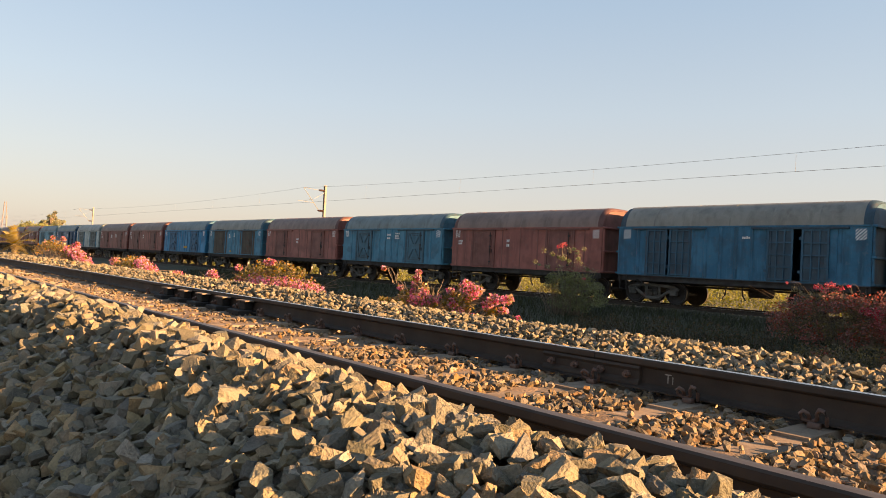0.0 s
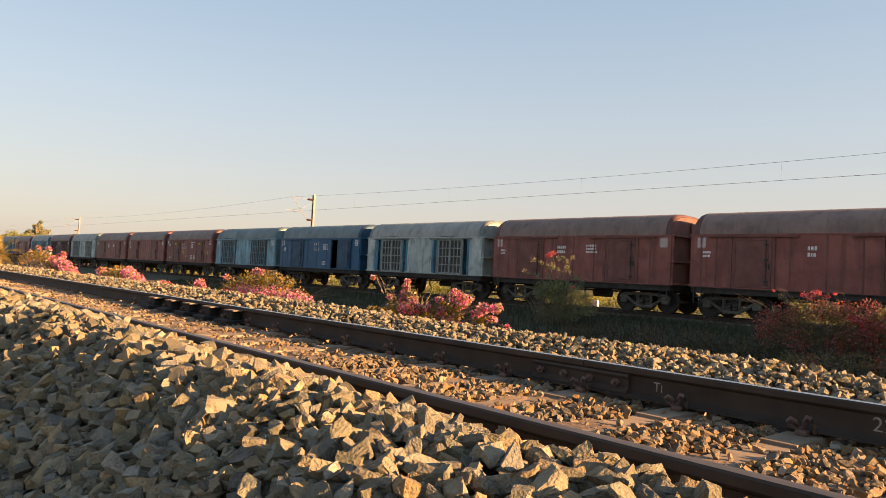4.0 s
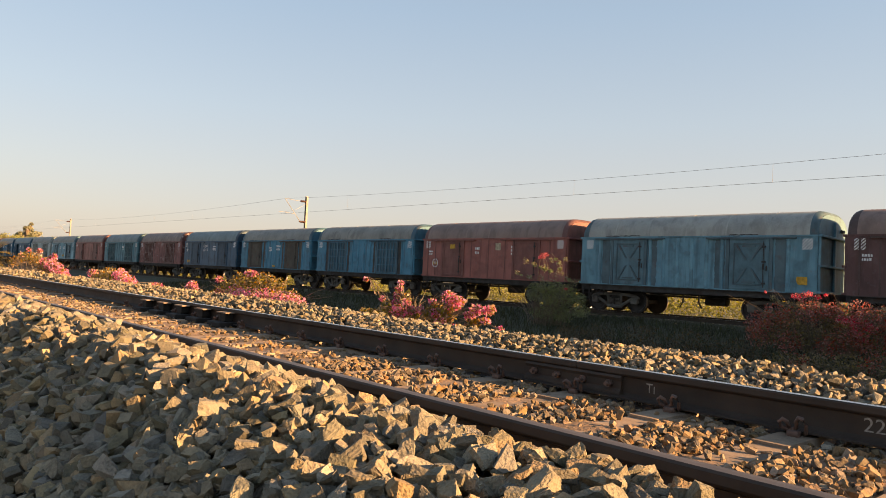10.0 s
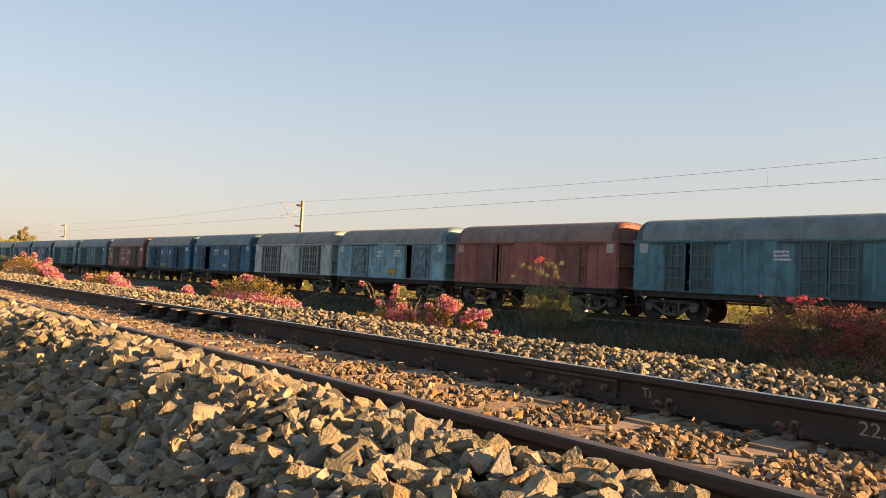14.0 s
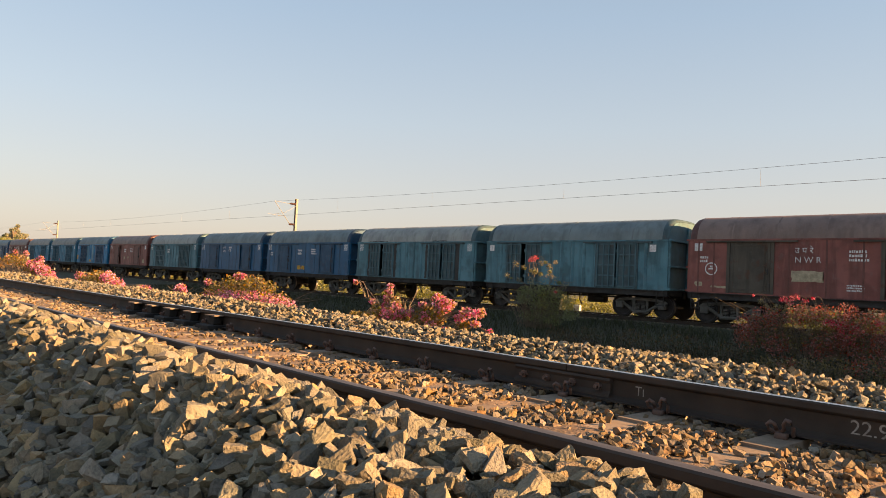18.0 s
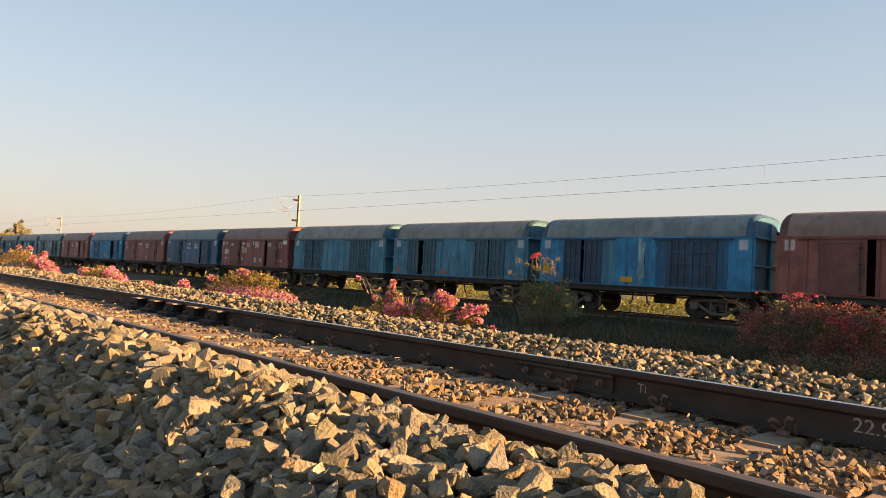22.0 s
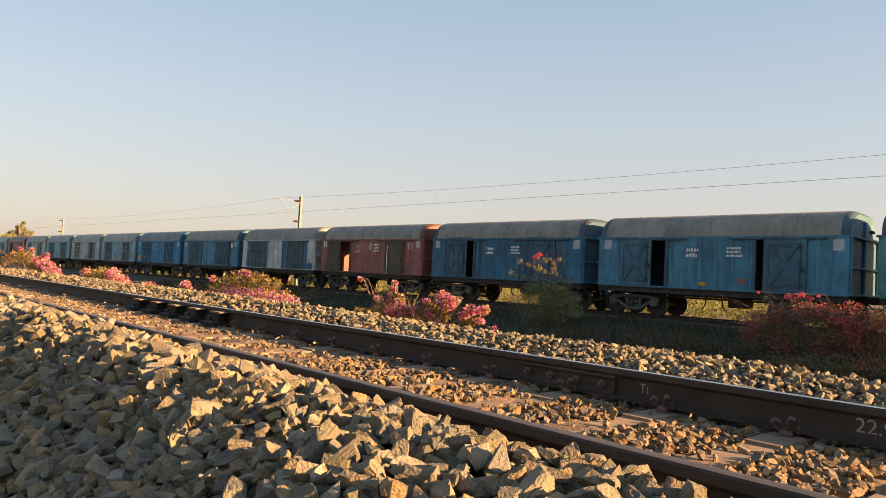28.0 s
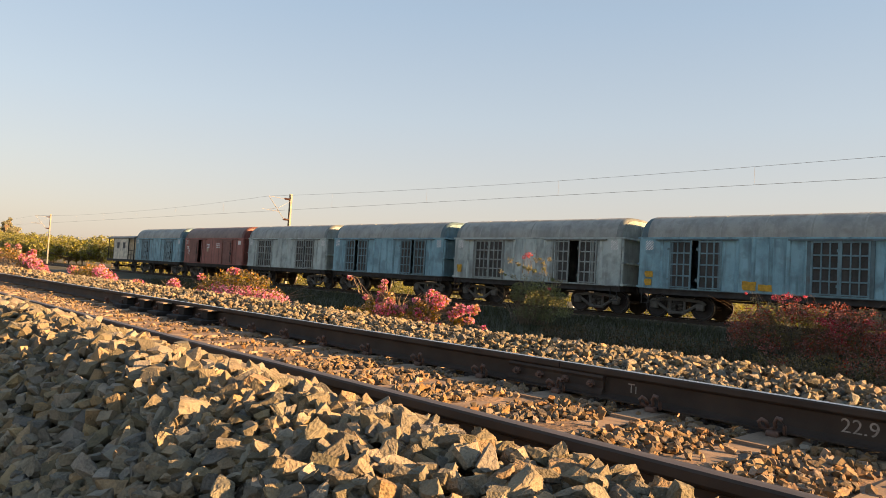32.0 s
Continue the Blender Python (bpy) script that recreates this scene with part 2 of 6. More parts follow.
M["soot"] = material("door_soot", (0.058, 0.057, 0.053), 0.85, scale=2.5, vary=0.4, grain=25, bump=0.15, dist=0.006, streak=0.4, rust=0.3, rust_colour=(0.07, 0.045, 0.03))

# ---- mesh helpers ----


def box(bm, x0, y0, z0, x1, y1, z1, bevel=0.0):
    r = bmesh.ops.create_cube(bm, size=1.0)
    vs = r["verts"]
    bmesh.ops.scale(bm, vec=(x1 - x0, y1 - y0, z1 - z0), verts=vs)
    bmesh.ops.translate(bm, vec=((x0 + x1) / 2, (y0 + y1) / 2, (z0 + z1) / 2), verts=vs)
    if bevel:
        es = list({ed for v in vs for ed in v.link_edges})
        bmesh.ops.bevel(bm, geom=es, offset=bevel, segments=1, affect="EDGES")


def tube(bm, pts, radius, sides=6, taper=1.0):
    """A round bar through the points."""
    rings = []
    pts = [Vector(p) for p in pts]
    for i, p in enumerate(pts):
        d = (pts[min(i + 1, len(pts) - 1)] - pts[max(i - 1, 0)]).normalized()
        up = Vector((0, 0, 1)) if abs(d.z) < 0.9 else Vector((1, 0, 0))
        u = d.cross(up).normalized()
        v = d.cross(u)
        r = radius * (1 + (taper - 1) * i / max(1, len(pts) - 1))
        rings.append([bm.verts.new(p + r * (math.cos(k * math.tau / sides) * u + math.sin(k * math.tau / sides) * v)) for k in range(sides)])
    for a, b in zip(rings, rings[1:]):
        for k in range(sides):
            bm.faces.new((a[k], a[(k + 1) % sides], b[(k + 1) % sides], b[k]))
    bm.faces.new(rings[0])
    bm.faces.new(rings[-1][::-1])


def disc(bm, x, y0, y1, z, radius, sides=24):
    """A round solid whose axis runs along y."""
    rings = [[bm.verts.new((x + radius * math.cos(k * math.tau / sides), y, z + radius * math.sin(k * math.tau / sides))) for k in range(sides)] for y in (y0, y1)]
    for k in range(sides):
        bm.faces.new((rings[0][k], rings[0][(k + 1) % sides], rings[1][(k + 1) % sides], rings[1][k]))
    bm.faces.new(rings[0][::-1])
    bm.faces.new(rings[1])


def extrude_profile(bm, profile, axis, start, end):
    """A closed profile drawn out along x: profile points are (y, z)."""
    rings = [[bm.verts.new((s, y, z)) for y, z in profile] for s in (start, end)]
    k = len(profile)
    for i in range(k):
        bm.faces.new((rings[0][i], rings[0][(i + 1) % k], rings[1][(i + 1) % k], rings[1][i]))
    bm.faces.new(rings[0][::-1])
    bm.faces.new(rings[1])


def mesh_of(bm, mats, smooth=False):
    bmesh.ops.recalc_face_normals(bm, faces=bm.faces)
    me = bpy.data.meshes.new("shape")
    bm.to_mesh(me)
    bm.free()
    for m in mats if isinstance(mats, (list, tuple)) else (mats,):
        me.materials.append(m)
    if smooth:
        me.polygons.foreach_set("use_smooth", [True] * len(me.polygons))
    return me


def part(name, me, parent, label="", m=None, kind=""):
    ob = new(name, me)
    ob.parent = parent
    if m is not None:
        ob.matrix_basis = m
    if label or kind:
        tagged(ob, label, kind=kind)
    return ob


def raw_mesh(name, verts, tris, mat):
    """A mesh from arrays of corners and triangles."""
    me = bpy.data.meshes.new(name)
    verts, tris = np.asarray(verts, np.float32), np.asarray(tris, np.int32)
    me.vertices.add(len(verts))
    me.vertices.foreach_set("co", verts.ravel())
    me.loops.add(len(tris) * 3)
    me.loops.foreach_set("vertex_index", tris.ravel())
    me.polygons.add(len(tris))
    me.polygons.foreach_set("loop_start", np.arange(0, len(tris) * 3, 3, dtype=np.int32))
    me.polygons.foreach_set("loop_total", np.full(len(tris), 3, np.int32))
    me.update(calc_edges=True)
    me.validate()
    me.polygons.foreach_set("use_smooth", np.zeros(len(me.polygons), bool))
    me.materials.append(mat)
    return me


def scatter(shapes, place, turn, size, mat, name, rng):
    """Many small pieces in one mesh: shapes are (verts, tris); place n x 3, turn n x 3 x 3, size n x 3."""
    vs, ts, base = [], [], 0
    pick = rng.integers(0, len(shapes), len(place))
    for k, (sv, st) in enumerate(shapes):
        idx = np.nonzero(pick == k)[0]
        if not len(idx):
            continue
        v = np.einsum("nij,pnj->npi", turn[idx], sv[:, None, :] * size[idx][None]) + place[idx][:, None]
        t = st[None] + (np.arange(len(idx)) * len(sv))[:, None, None] + base
        vs.append(v.reshape(-1, 3)), ts.append(t.reshape(-1, 3))
        base += len(idx) * len(sv)
    return raw_mesh(name, np.concatenate(vs), np.concatenate(ts), mat)


def turns(n, rng):
    """Random turns, n x 3 x 3."""
    q = rng.normal(size=(n, 4))
    q /= np.linalg.norm(q, axis=1, keepdims=True)
    w, x, y, z = q.T
    return np.stack([np.stack([1 - 2 * (y * y + z * z), 2 * (x * y - w * z), 2 * (x * z + w * y)], -1),
                     np.stack([2 * (x * y + w * z), 1 - 2 * (x * x + z * z), 2 * (y * z - w * x)], -1),
                     np.stack([2 * (x * z - w * y), 2 * (y * z + w * x), 1 - 2 * (x * x + y * y)], -1)], 1)


def lying(n, rng, tilt=0.62):
    """Turns of stones that have settled on a flat side: any heading, little tilt."""
    a, b, c = rng.uniform(0, math.tau, n), rng.normal(size=n) * tilt, rng.normal(size=n) * tilt
    o, i = np.zeros(n), np.ones(n)
    rz = np.stack([np.cos(a), -np.sin(a), o, np.sin(a), np.cos(a), o, o, o, i], -1).reshape(n, 3, 3)
    rx = np.stack([i, o, o, o, np.cos(b), -np.sin(b), o, np.sin(b), np.cos(b)], -1).reshape(n, 3, 3)
    ry = np.stack([np.cos(c), o, np.sin(c), o, i, o, -np.sin(c), o, np.cos(c)], -1).reshape(n, 3, 3)
    return rz @ rx @ ry


def stone_shapes(count, rng, rough=False):
    """Broken stone: a block split along random planes; rough ones get a chipped skin."""
    out = []
    for _ in range(count):
        bm = bmesh.new()
        bmesh.ops.create_cube(bm, size=1.5)
        for _k in range(int(rng.integers(7, 11)) if rough else 7):
            d = rng.normal(size=3)
            d /= np.linalg.norm(d)
            cut = bmesh.ops.bisect_plane(bm, geom=bm.verts[:] + bm.edges[:] + bm.faces[:], plane_co=tuple(d * rng.uniform(0.46, 0.74)), plane_no=tuple(d), clear_outer=True)
            edge = [g for g in cut["geom_cut"] if isinstance(g, bmesh.types.BMEdge)]
            if edge:
                bmesh.ops.contextual_create(bm, geom=edge)
        bmesh.ops.remove_doubles(bm, verts=bm.verts[:], dist=0.06)
        bmesh.ops.scale(bm, vec=(1.0, float(rng.uniform(0.68, 0.97)), float(rng.uniform(0.54, 0.84))), verts=bm.verts[:])
        bmesh.ops.triangulate(bm, faces=bm.faces[:])
        if rough:
            for step in (0.045, 0.03):
                bmesh.ops.subdivide_edges(bm, edges=bm.edges[:], cuts=1, use_grid_fill=True)
                bmesh.ops.triangulate(bm, faces=bm.faces[:])
                for v in bm.verts:
                    v.co *= float(1 + rng.uniform(-1.3, 0.6) * step)
        bmesh.ops.recalc_face_normals(bm, faces=bm.faces[:])
        bm.verts.index_update()
        out.append((np.array([v.co[:] for v in bm.verts]), np.array([[v.index for v in f.verts] for f in bm.faces])))
        bm.free()
    return out

# ---- ground and ballast ----
TRACK_TURN = -1.78                # the near track against the far one, degrees
TRACK_Y = 1.83
GAUGE = 1.745                     # between rail middles
FAR_Y, FAR_Z = 28.25, -0.61       # the far track: its middle line and its rail top
TT = math.tan(radians(TRACK_TURN))


def across(x, y):
    """Distance from the near rail, away from the eye."""
    return y - TRACK_Y - TT * x


def ballast_height(x, y):
    """The top of the broken stone round the near track."""
    n = across(x, y)
    z = np.interp(n, [-4.5, -2.4, -1.8, -1.3, -0.88, -0.74, -0.45, -0.2, -0.1, 0.0, 0.5, 1.25, 1.8, 2.0, 2.35, 2.72, 2.95, 3.2, 3.7, 4.5, 6.6],
                  [-1.65, -0.95, -0.55, -0.2, 0.07, 0.085, 0.0, -0.095, -0.165, -0.205, -0.205, -0.205, -0.22, -0.17, -0.085, 0.01, 0.015, -0.1, -0.5, -1.3, -1.9])
    # towards the eye the heap lies flatter and nearer to the rail
    flat = np.interp(n, [-4.5, -2.4, -1.6, -1.3, -1.05, -0.75, -0.58, -0.42, -0.25, -0.1, 0.0], [-1.65, -0.95, -0.34, -0.1, 0.03, 0.07, 0.05, -0.03, -0.15, -0.2, -0.205])
    u = np.interp(x, [-2.2, -1.25], [0, 1])
    z = z - np.interp(x, [-9, -6, -4.5, -3, -2, -1.1, 0], [0.0, 0.03, 0.05, 0.03, 0.03, 0.065, 0.08]) * np.interp(n, [2.0, 2.6], [0, 1])
    return np.where(n < 0, z * (1 - u) + flat * u, z)


def ground_height(x, y):
    n = across(x, y)
    low = np.interp(n, [-60, -8, -4.5, 5.0, 6.0], [-1.4, -1.4, -1.6, -1.75, -1.72])
    bank = np.interp(y, [9, 13, 20, 23.5, 25.4, 26.4, 30.2, 31.4, 40], [0, 0.02, 0.17, 0.62, 0.78, 0.93, 0.93, 0.7, 0.7])
    return low + bank + 0.05 * np.sin(x * 0.7 + y) * np.sin(y * 0.9 - x * 0.31) * (n > 6)


def sheet(name, xs, ys, height, mat):
    gx, gy = np.meshgrid(xs, ys, indexing="ij")
    v = np.stack([gx, gy, height(gx, gy)], -1).reshape(-1, 3)
    i = np.arange((len(xs) - 1) * len(ys)).reshape(len(xs) - 1, len(ys))[:, :-1].ravel()
    k = len(ys)
    t = np.concatenate([np.stack([i, i + k, i + k + 1], -1), np.stack([i, i + k + 1, i + 1], -1)])
    return new(name, raw_mesh(name, v, t, mat))


xs = np.concatenate([[-2500, -1200, -700, -450], np.arange(-320, -60, 8.0), np.arange(-60, 12, 0.8), [20, 40, 80, 200, 600, 1500, 2500]])
ys = np.concatenate([[-2500, -900, -300, -100, -40, -15], np.arange(-6, 46, 0.5), [52, 60, 80, 120, 200, 400, 1000, 2500]])
tagged(sheet("ground", xs, ys, ground_height, M["earth"]), "dry brown earth with thin dark grass", "ground", kind="structure")
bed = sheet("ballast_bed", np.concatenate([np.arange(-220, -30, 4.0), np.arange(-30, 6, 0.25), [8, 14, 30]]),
            np.concatenate([np.arange(-3.6, 9.0, 0.12), np.arange(9, 16, 0.5)]), lambda x, y: np.where(abs(across(x, y) - 1.0) < 5.4, ballast_height(x, y) - 0.035, -2.0), M["gravel_shaded"])
tagged(bed, "bed of broken ballast under the near track, darkened for shade between stones", "ballast", kind="structure")

dust = sheet("track_dust", np.concatenate([np.arange(-120, -14, 2.0), np.arange(-14, 9, 0.1)]), np.arange(-1.0, 9.0, 0.06),
             lambda x, y: np.where(abs(across(x, y) - GAUGE / 2) < 0.84, -0.212 + 0.018 * np.sin(x * 5.1 + y * 3) * np.sin(y * 6.7 - x * 2.3), -1.6), M["dust"])
tagged(dust, "tan dust and stone grit between the near rails", "ballast", kind="structure")

rng = np.random.default_rng(7)
SHAPES = stone_shapes(24, rng, True)
COARSE = stone_shapes(30, rng)


def stones(count, x0, x1, n0, n1, lo, hi, lift=0.012, shapes=SHAPES):
    x = rng.uniform(x0, x1, count)
    y = rng.uniform(n0, n1, count) + TRACK_Y + TT * x
    size = rng.uniform(lo, hi, count) * 0.5
    z = ballast_height(x, y) + rng.uniform(-0.6, 0.95, count) * size + lift
    n = across(x, y)
    keep = (abs(n) > 0.085) & (abs(n - GAUGE) > 0.085)
    along = (x + TT * n + 1.304) / 0.645
    on_sleeper = (n > -0.5) & (n < 2.2) & (abs(along - np.round(along)) * 0.645 < 0.115)
    keep &= ~(on_sleeper & (rng.random(count) < 0.93))
    place = np.stack([x, y, z], -1)[keep]
    return place, lying(len(place), rng), np.repeat(size[keep][:, None], 3, 1) * rng.uniform((0.85, 0.8, 0.75), (1.45, 1.15, 1.1), (len(place), 3)), shapes


def stone_field(fields, mat="stone"):
    for f in fields:
        ob = new("ballast_stones", scatter(f[3], f[0], f[1], f[2], M[mat], "ballast_stones", rng))
        tagged(ob, "loose broken grey-brown ballast stones in low sun" if mat == "stone" else "small rust-tinted ballast stones between the near rails", "ballast", kind="stuff")


STONE_MESH = {}
near_place, near_turn, near_size, _ = stones(320, -1.9, -0.5, -1.25, -0.4, 0.055, 0.092, 0.014)
for p_, r_, s_ in zip(near_place, near_turn, near_size):
    k_ = int(rng.integers(0, 10))
    if k_ not in STONE_MESH:
        STONE_MESH[k_] = raw_mesh("stone", SHAPES[k_][0], SHAPES[k_][1], M["stone_single"])
    part("ballast_stone", STONE_MESH[k_], bed, "", Matrix.Translation(Vector(p_)) @ Matrix(r_.tolist()).to_4x4() @ Matrix.Diagonal((*s_, 1)))
stone_field([
    stones(4400, -2.2, 0.4, -1.7, -0.12, 0.042, 0.084),
    stones(5000, -4.2, -1.8, -2.4, -0.1, 0.05, 0.1, shapes=COARSE),
    stones(6500, -11.0, -3.8, -2.6, -0.1, 0.065, 0.115, shapes=COARSE),
    stones(6000, -30.0, -11.0, -2.6, -0.1, 0.06, 0.11, shapes=COARSE),
])
stone_field([
    stones(9500, -4.5, 0.8, 0.05, 1.7, 0.028, 0.062, 0.002, COARSE),
    stones(2600, -13.0, -4.5, 0.05, 1.7, 0.028, 0.052, 0.002, COARSE),
    stones(1400, -40.0, -13.0, 0.05, 1.7, 0.04, 0.07, shapes=COARSE),
], "stone_rusty")
stone_field([
    stones(9000, -6.0, 0.8, 1.8, 3.6, 0.035, 0.072, shapes=COARSE),
    stones(8000, -18.0, -6.0, 1.8, 3.8, 0.045, 0.085, shapes=COARSE),
    stones(7000, -60.0, -18.0, 1.8, 4.8, 0.07, 0.13, shapes=COARSE),
    stones(4200, 0.4, 7.0, -2.6, -0.12, 0.06, 0.11, shapes=COARSE),
    stones(3000, -4.2, 0.4, -3.4, -1.7, 0.06, 0.11, shapes=COARSE),
    stones(3800, 0.8, 7.0, 1.8, 3.6, 0.05, 0.09, shapes=COARSE),
])
stone_field([stones(4500, 0.8, 7.0, 0.05, 1.7, 0.035, 0.07, shapes=COARSE)], "stone_rusty")

# ---- near track ----
track = new("railway_track")
track.matrix_basis = pose(0, TRACK_Y, 0, 0, 0, TRACK_TURN)
tagged(track, "near railway track with rusty rails on concrete sleepers", "railway track")


def rail_profile():
    half = [(0.0, 0.0), (0.026, -0.001), (0.0345, -0.008), (0.036, -0.034), (0.03, -0.043), (0.0095, -0.052), (0.0083, -0.1), (0.0105, -0.142), (0.03, -0.156), (0.075, -0.164), (0.075, -0.172)]
    return half + [(-y, z) for y, z in half[:0:-1]]


def rail_mesh(s0, s1, step=6.0, top="rail_top"):
    prof = rail_profile()
    k = len(prof)
    bm = bmesh.new()
    n = max(1, int((s1 - s0) / step))
    rings = [[bm.verts.new((s0 + (s1 - s0) * i / n, y, z)) for y, z in prof] for i in range(n + 1)]
    for a, b in zip(rings, rings[1:]):
        for i in range(k):
            f = bm.faces.new((a[i], a[(i + 1) % k], b[(i + 1) % k], b[i]))
            f.material_index = 1 if i in (0, k - 1) else 0
    bm.faces.new(rings[0]), bm.faces.new(rings[-1])
    return mesh_of(bm, [M["rail_web"], M[top]])


JOINT = -2.635
for s0, s1, n in ((-220, 150, 0.0), (-220, JOINT - 0.003, GAUGE), (JOINT + 0.003, 150, GAUGE)):
    part("rail", rail_mesh(s0, s1, 6.0, "rail_top" if n else "rail_dull"), track, "rusty steel rail with a polished top", pose(0, n, 0))


def sleeper_mesh():
    bm = bmesh.new()
    for ya, yb, top in ((-1.375, -0.5, 0.0), (-0.5, 0.5, -0.015), (0.5, 1.375, 0.0)):
        vs = [bm.verts.new(c) for c in ((-0.125, ya, -0.2), (0.125, ya, -0.2), (0.125, yb, -0.2), (-0.125, yb, -0.2),
                                       (-0.082, ya, top), (0.082, ya, top), (0.082, yb, top), (-0.082, yb, top))]
        for f in ((0, 1, 2, 3), (4, 5, 6, 7), (0, 1, 5, 4), (1, 2, 6, 5), (2, 3, 7, 6), (3, 0, 4, 7)):
            bm.faces.new([vs[i] for i in f])
    return mesh_of(bm, M["sleeper"])


def clip_mesh():
    """A sprung steel rail clip: one round bar bent like an e."""
    bm = bmesh.new()
    pts = [(-0.052, 0.03, -0.005), (-0.056, 0.04, 0.03), (-0.045, 0.05, 0.056), (-0.026, 0.052, 0.06), (-0.012, 0.045, 0.04), (-0.01, 0.03, 0.018), (0.006, 0.02, 0.006), (0.03, 0.03, 0.004),
           (0.052, 0.05, 0.014), (0.058, 0.06, 0.034), (0.044, 0.058, 0.046), (0.028, 0.045, 0.036), (0.024, 0.03, 0.014)]
    tube(bm, pts, 0.0095, 6)
    box(bm, -0.03, 0.02, -0.02, 0.025, 0.06, 0.004, 0.003)
    return mesh_of(bm, M["clip"], True)


SLEEPER, CLIP = sleeper_mesh(), clip_mesh()
for i in range(-100, 15):
    s = -1.304 + 0.645 * i
    sl = part("sleeper", SLEEPER, track, "", pose(s, GAUGE / 2, -0.186))
    if i > -16:
        for n, turn in ((-0.075, 180), (0.075, 0), (GAUGE - 0.075, 180), (GAUGE + 0.075, 0)):
            part("rail_clip", CLIP, sl, "", pose(0, n - GAUGE / 2, 0.022, 0, 0, turn) @ Matrix.Diagonal((1.0, 1.0, 1.15, 1)))


def fishplate_mesh():
    bm = bmesh.new()
    prof = [(0.009, -0.05), (0.034, -0.046), (0.044, -0.06), (0.034, -0.078), (0.034, -0.122), (0.046, -0.138), (0.05, -0.157), (0.011, -0.146)]
    extrude_profile(bm, prof, 0, -0.37, 0.37)
    return mesh_of(bm, M["rail_web"])


def bolt_mesh():
    bm = bmesh.new()
    disc(bm, 0, 0.0, 0.022, 0, 0.024, 6)
    disc(bm, 0, 0.02, 0.045, 0, 0.012, 10)
    return mesh_of(bm, M["clip"])


BOLT = bolt_mesh()
for side in (0, 180):
    fp = part("fishplate", fishplate_mesh(), track, "rusty joint plate bolted to the rail", pose(JOINT - 0.045, GAUGE, 0, 0, 0, side))
    for bx in (-0.29, -0.1, 0.1, 0.29):
        part("bolt", BOLT, fp, "", pose(bx, 0.034, -0.1))

# ---- far track ----
ftrack = new("railway_track")
ftrack.matrix_basis = pose(0, FAR_Y, FAR_Z)
tagged(ftrack, "far railway track that carries the goods train", "railway track")
for n in (-GAUGE / 2, GAUGE / 2):
    part("rail", rail_mesh(-700, 660, 40.0), ftrack, "worn steel rail", pose(0, n, 0))
for i in range(-150, 60):
    part("sleeper", SLEEPER, ftrack, "", pose(0.66 * i, 0, -0.186))
n = 7000
fx, fy = -75 * rng.random(n) ** 1.4 + 6, FAR_Y + rng.uniform(-2.4, 2.4, n)
fs = rng.uniform(0.035, 0.08, n)
fz = FAR_Z - 0.2 - 0.12 * np.maximum(0, abs(fy - FAR_Y) - 1.5) + rng.uniform(-0.02, 0.02, n)
tagged(new("ballast_stones", scatter(COARSE, np.stack([fx, fy, fz], -1), turns(n, rng), fs[:, None].repeat(3, 1), M["stone"], "far_ballast", rng)), "broken pale ballast under the far track", "ballast", kind="stuff")

# ---- raised chairs under the far rail ----


def chair_mesh():
    """A cast chair: a broad base, a narrow neck."""
    bm = bmesh.new()
    box(bm, -0.17, -0.24, -0.2, 0.17, -0.02, -0.145, 0.008)
    box(bm, -0.075, -0.13, -0.146, 0.075, -0.03, -0.05, 0.008)
    return mesh_of(bm, M["chair_iron_shaded"])


def chair_top_mesh():
    bm = bmesh.new()
    box(bm, -0.125, -0.15, -0.05, 0.125, -0.037, -0.034, 0.004)
    # The pale sleeper colour stands in for sun on the plate tops.
    return mesh_of(bm, M["sleeper"])


CHAIR, CHAIR_TOP = chair_mesh(), chair_top_mesh()
for s in (-10.17, -9.51, -8.87, -8.22, -7.58):
    c = part("chair", CHAIR, track, "cast-iron slide chair, darkened for its shaded front", pose(s, GAUGE, 0))
    part("plate", CHAIR_TOP, c, "pale worn top plate")


def chalk_mark(words, s, z, size):
    part("lettering", text_mesh(words, size, M["chalk"]), track, "white chalk mark on the rail web", pose(s, GAUGE - 0.0095, z, 90, 0, 0))


# ---- overhead line ----


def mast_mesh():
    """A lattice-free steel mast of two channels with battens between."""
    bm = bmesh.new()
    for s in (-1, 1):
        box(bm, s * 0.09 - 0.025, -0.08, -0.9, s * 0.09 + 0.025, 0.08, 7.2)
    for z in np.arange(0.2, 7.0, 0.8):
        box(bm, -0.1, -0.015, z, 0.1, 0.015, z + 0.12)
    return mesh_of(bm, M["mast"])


def insulator_mesh():
    bm = bmesh.new()
    for k in range(5):
        disc(bm, 0, k * 0.09, k * 0.09 + 0.05, 0, 0.085, 10)
    disc(bm, 0, -0.05, 0.5, 0, 0.035, 8)
    return mesh_of(bm, M["insulator"])


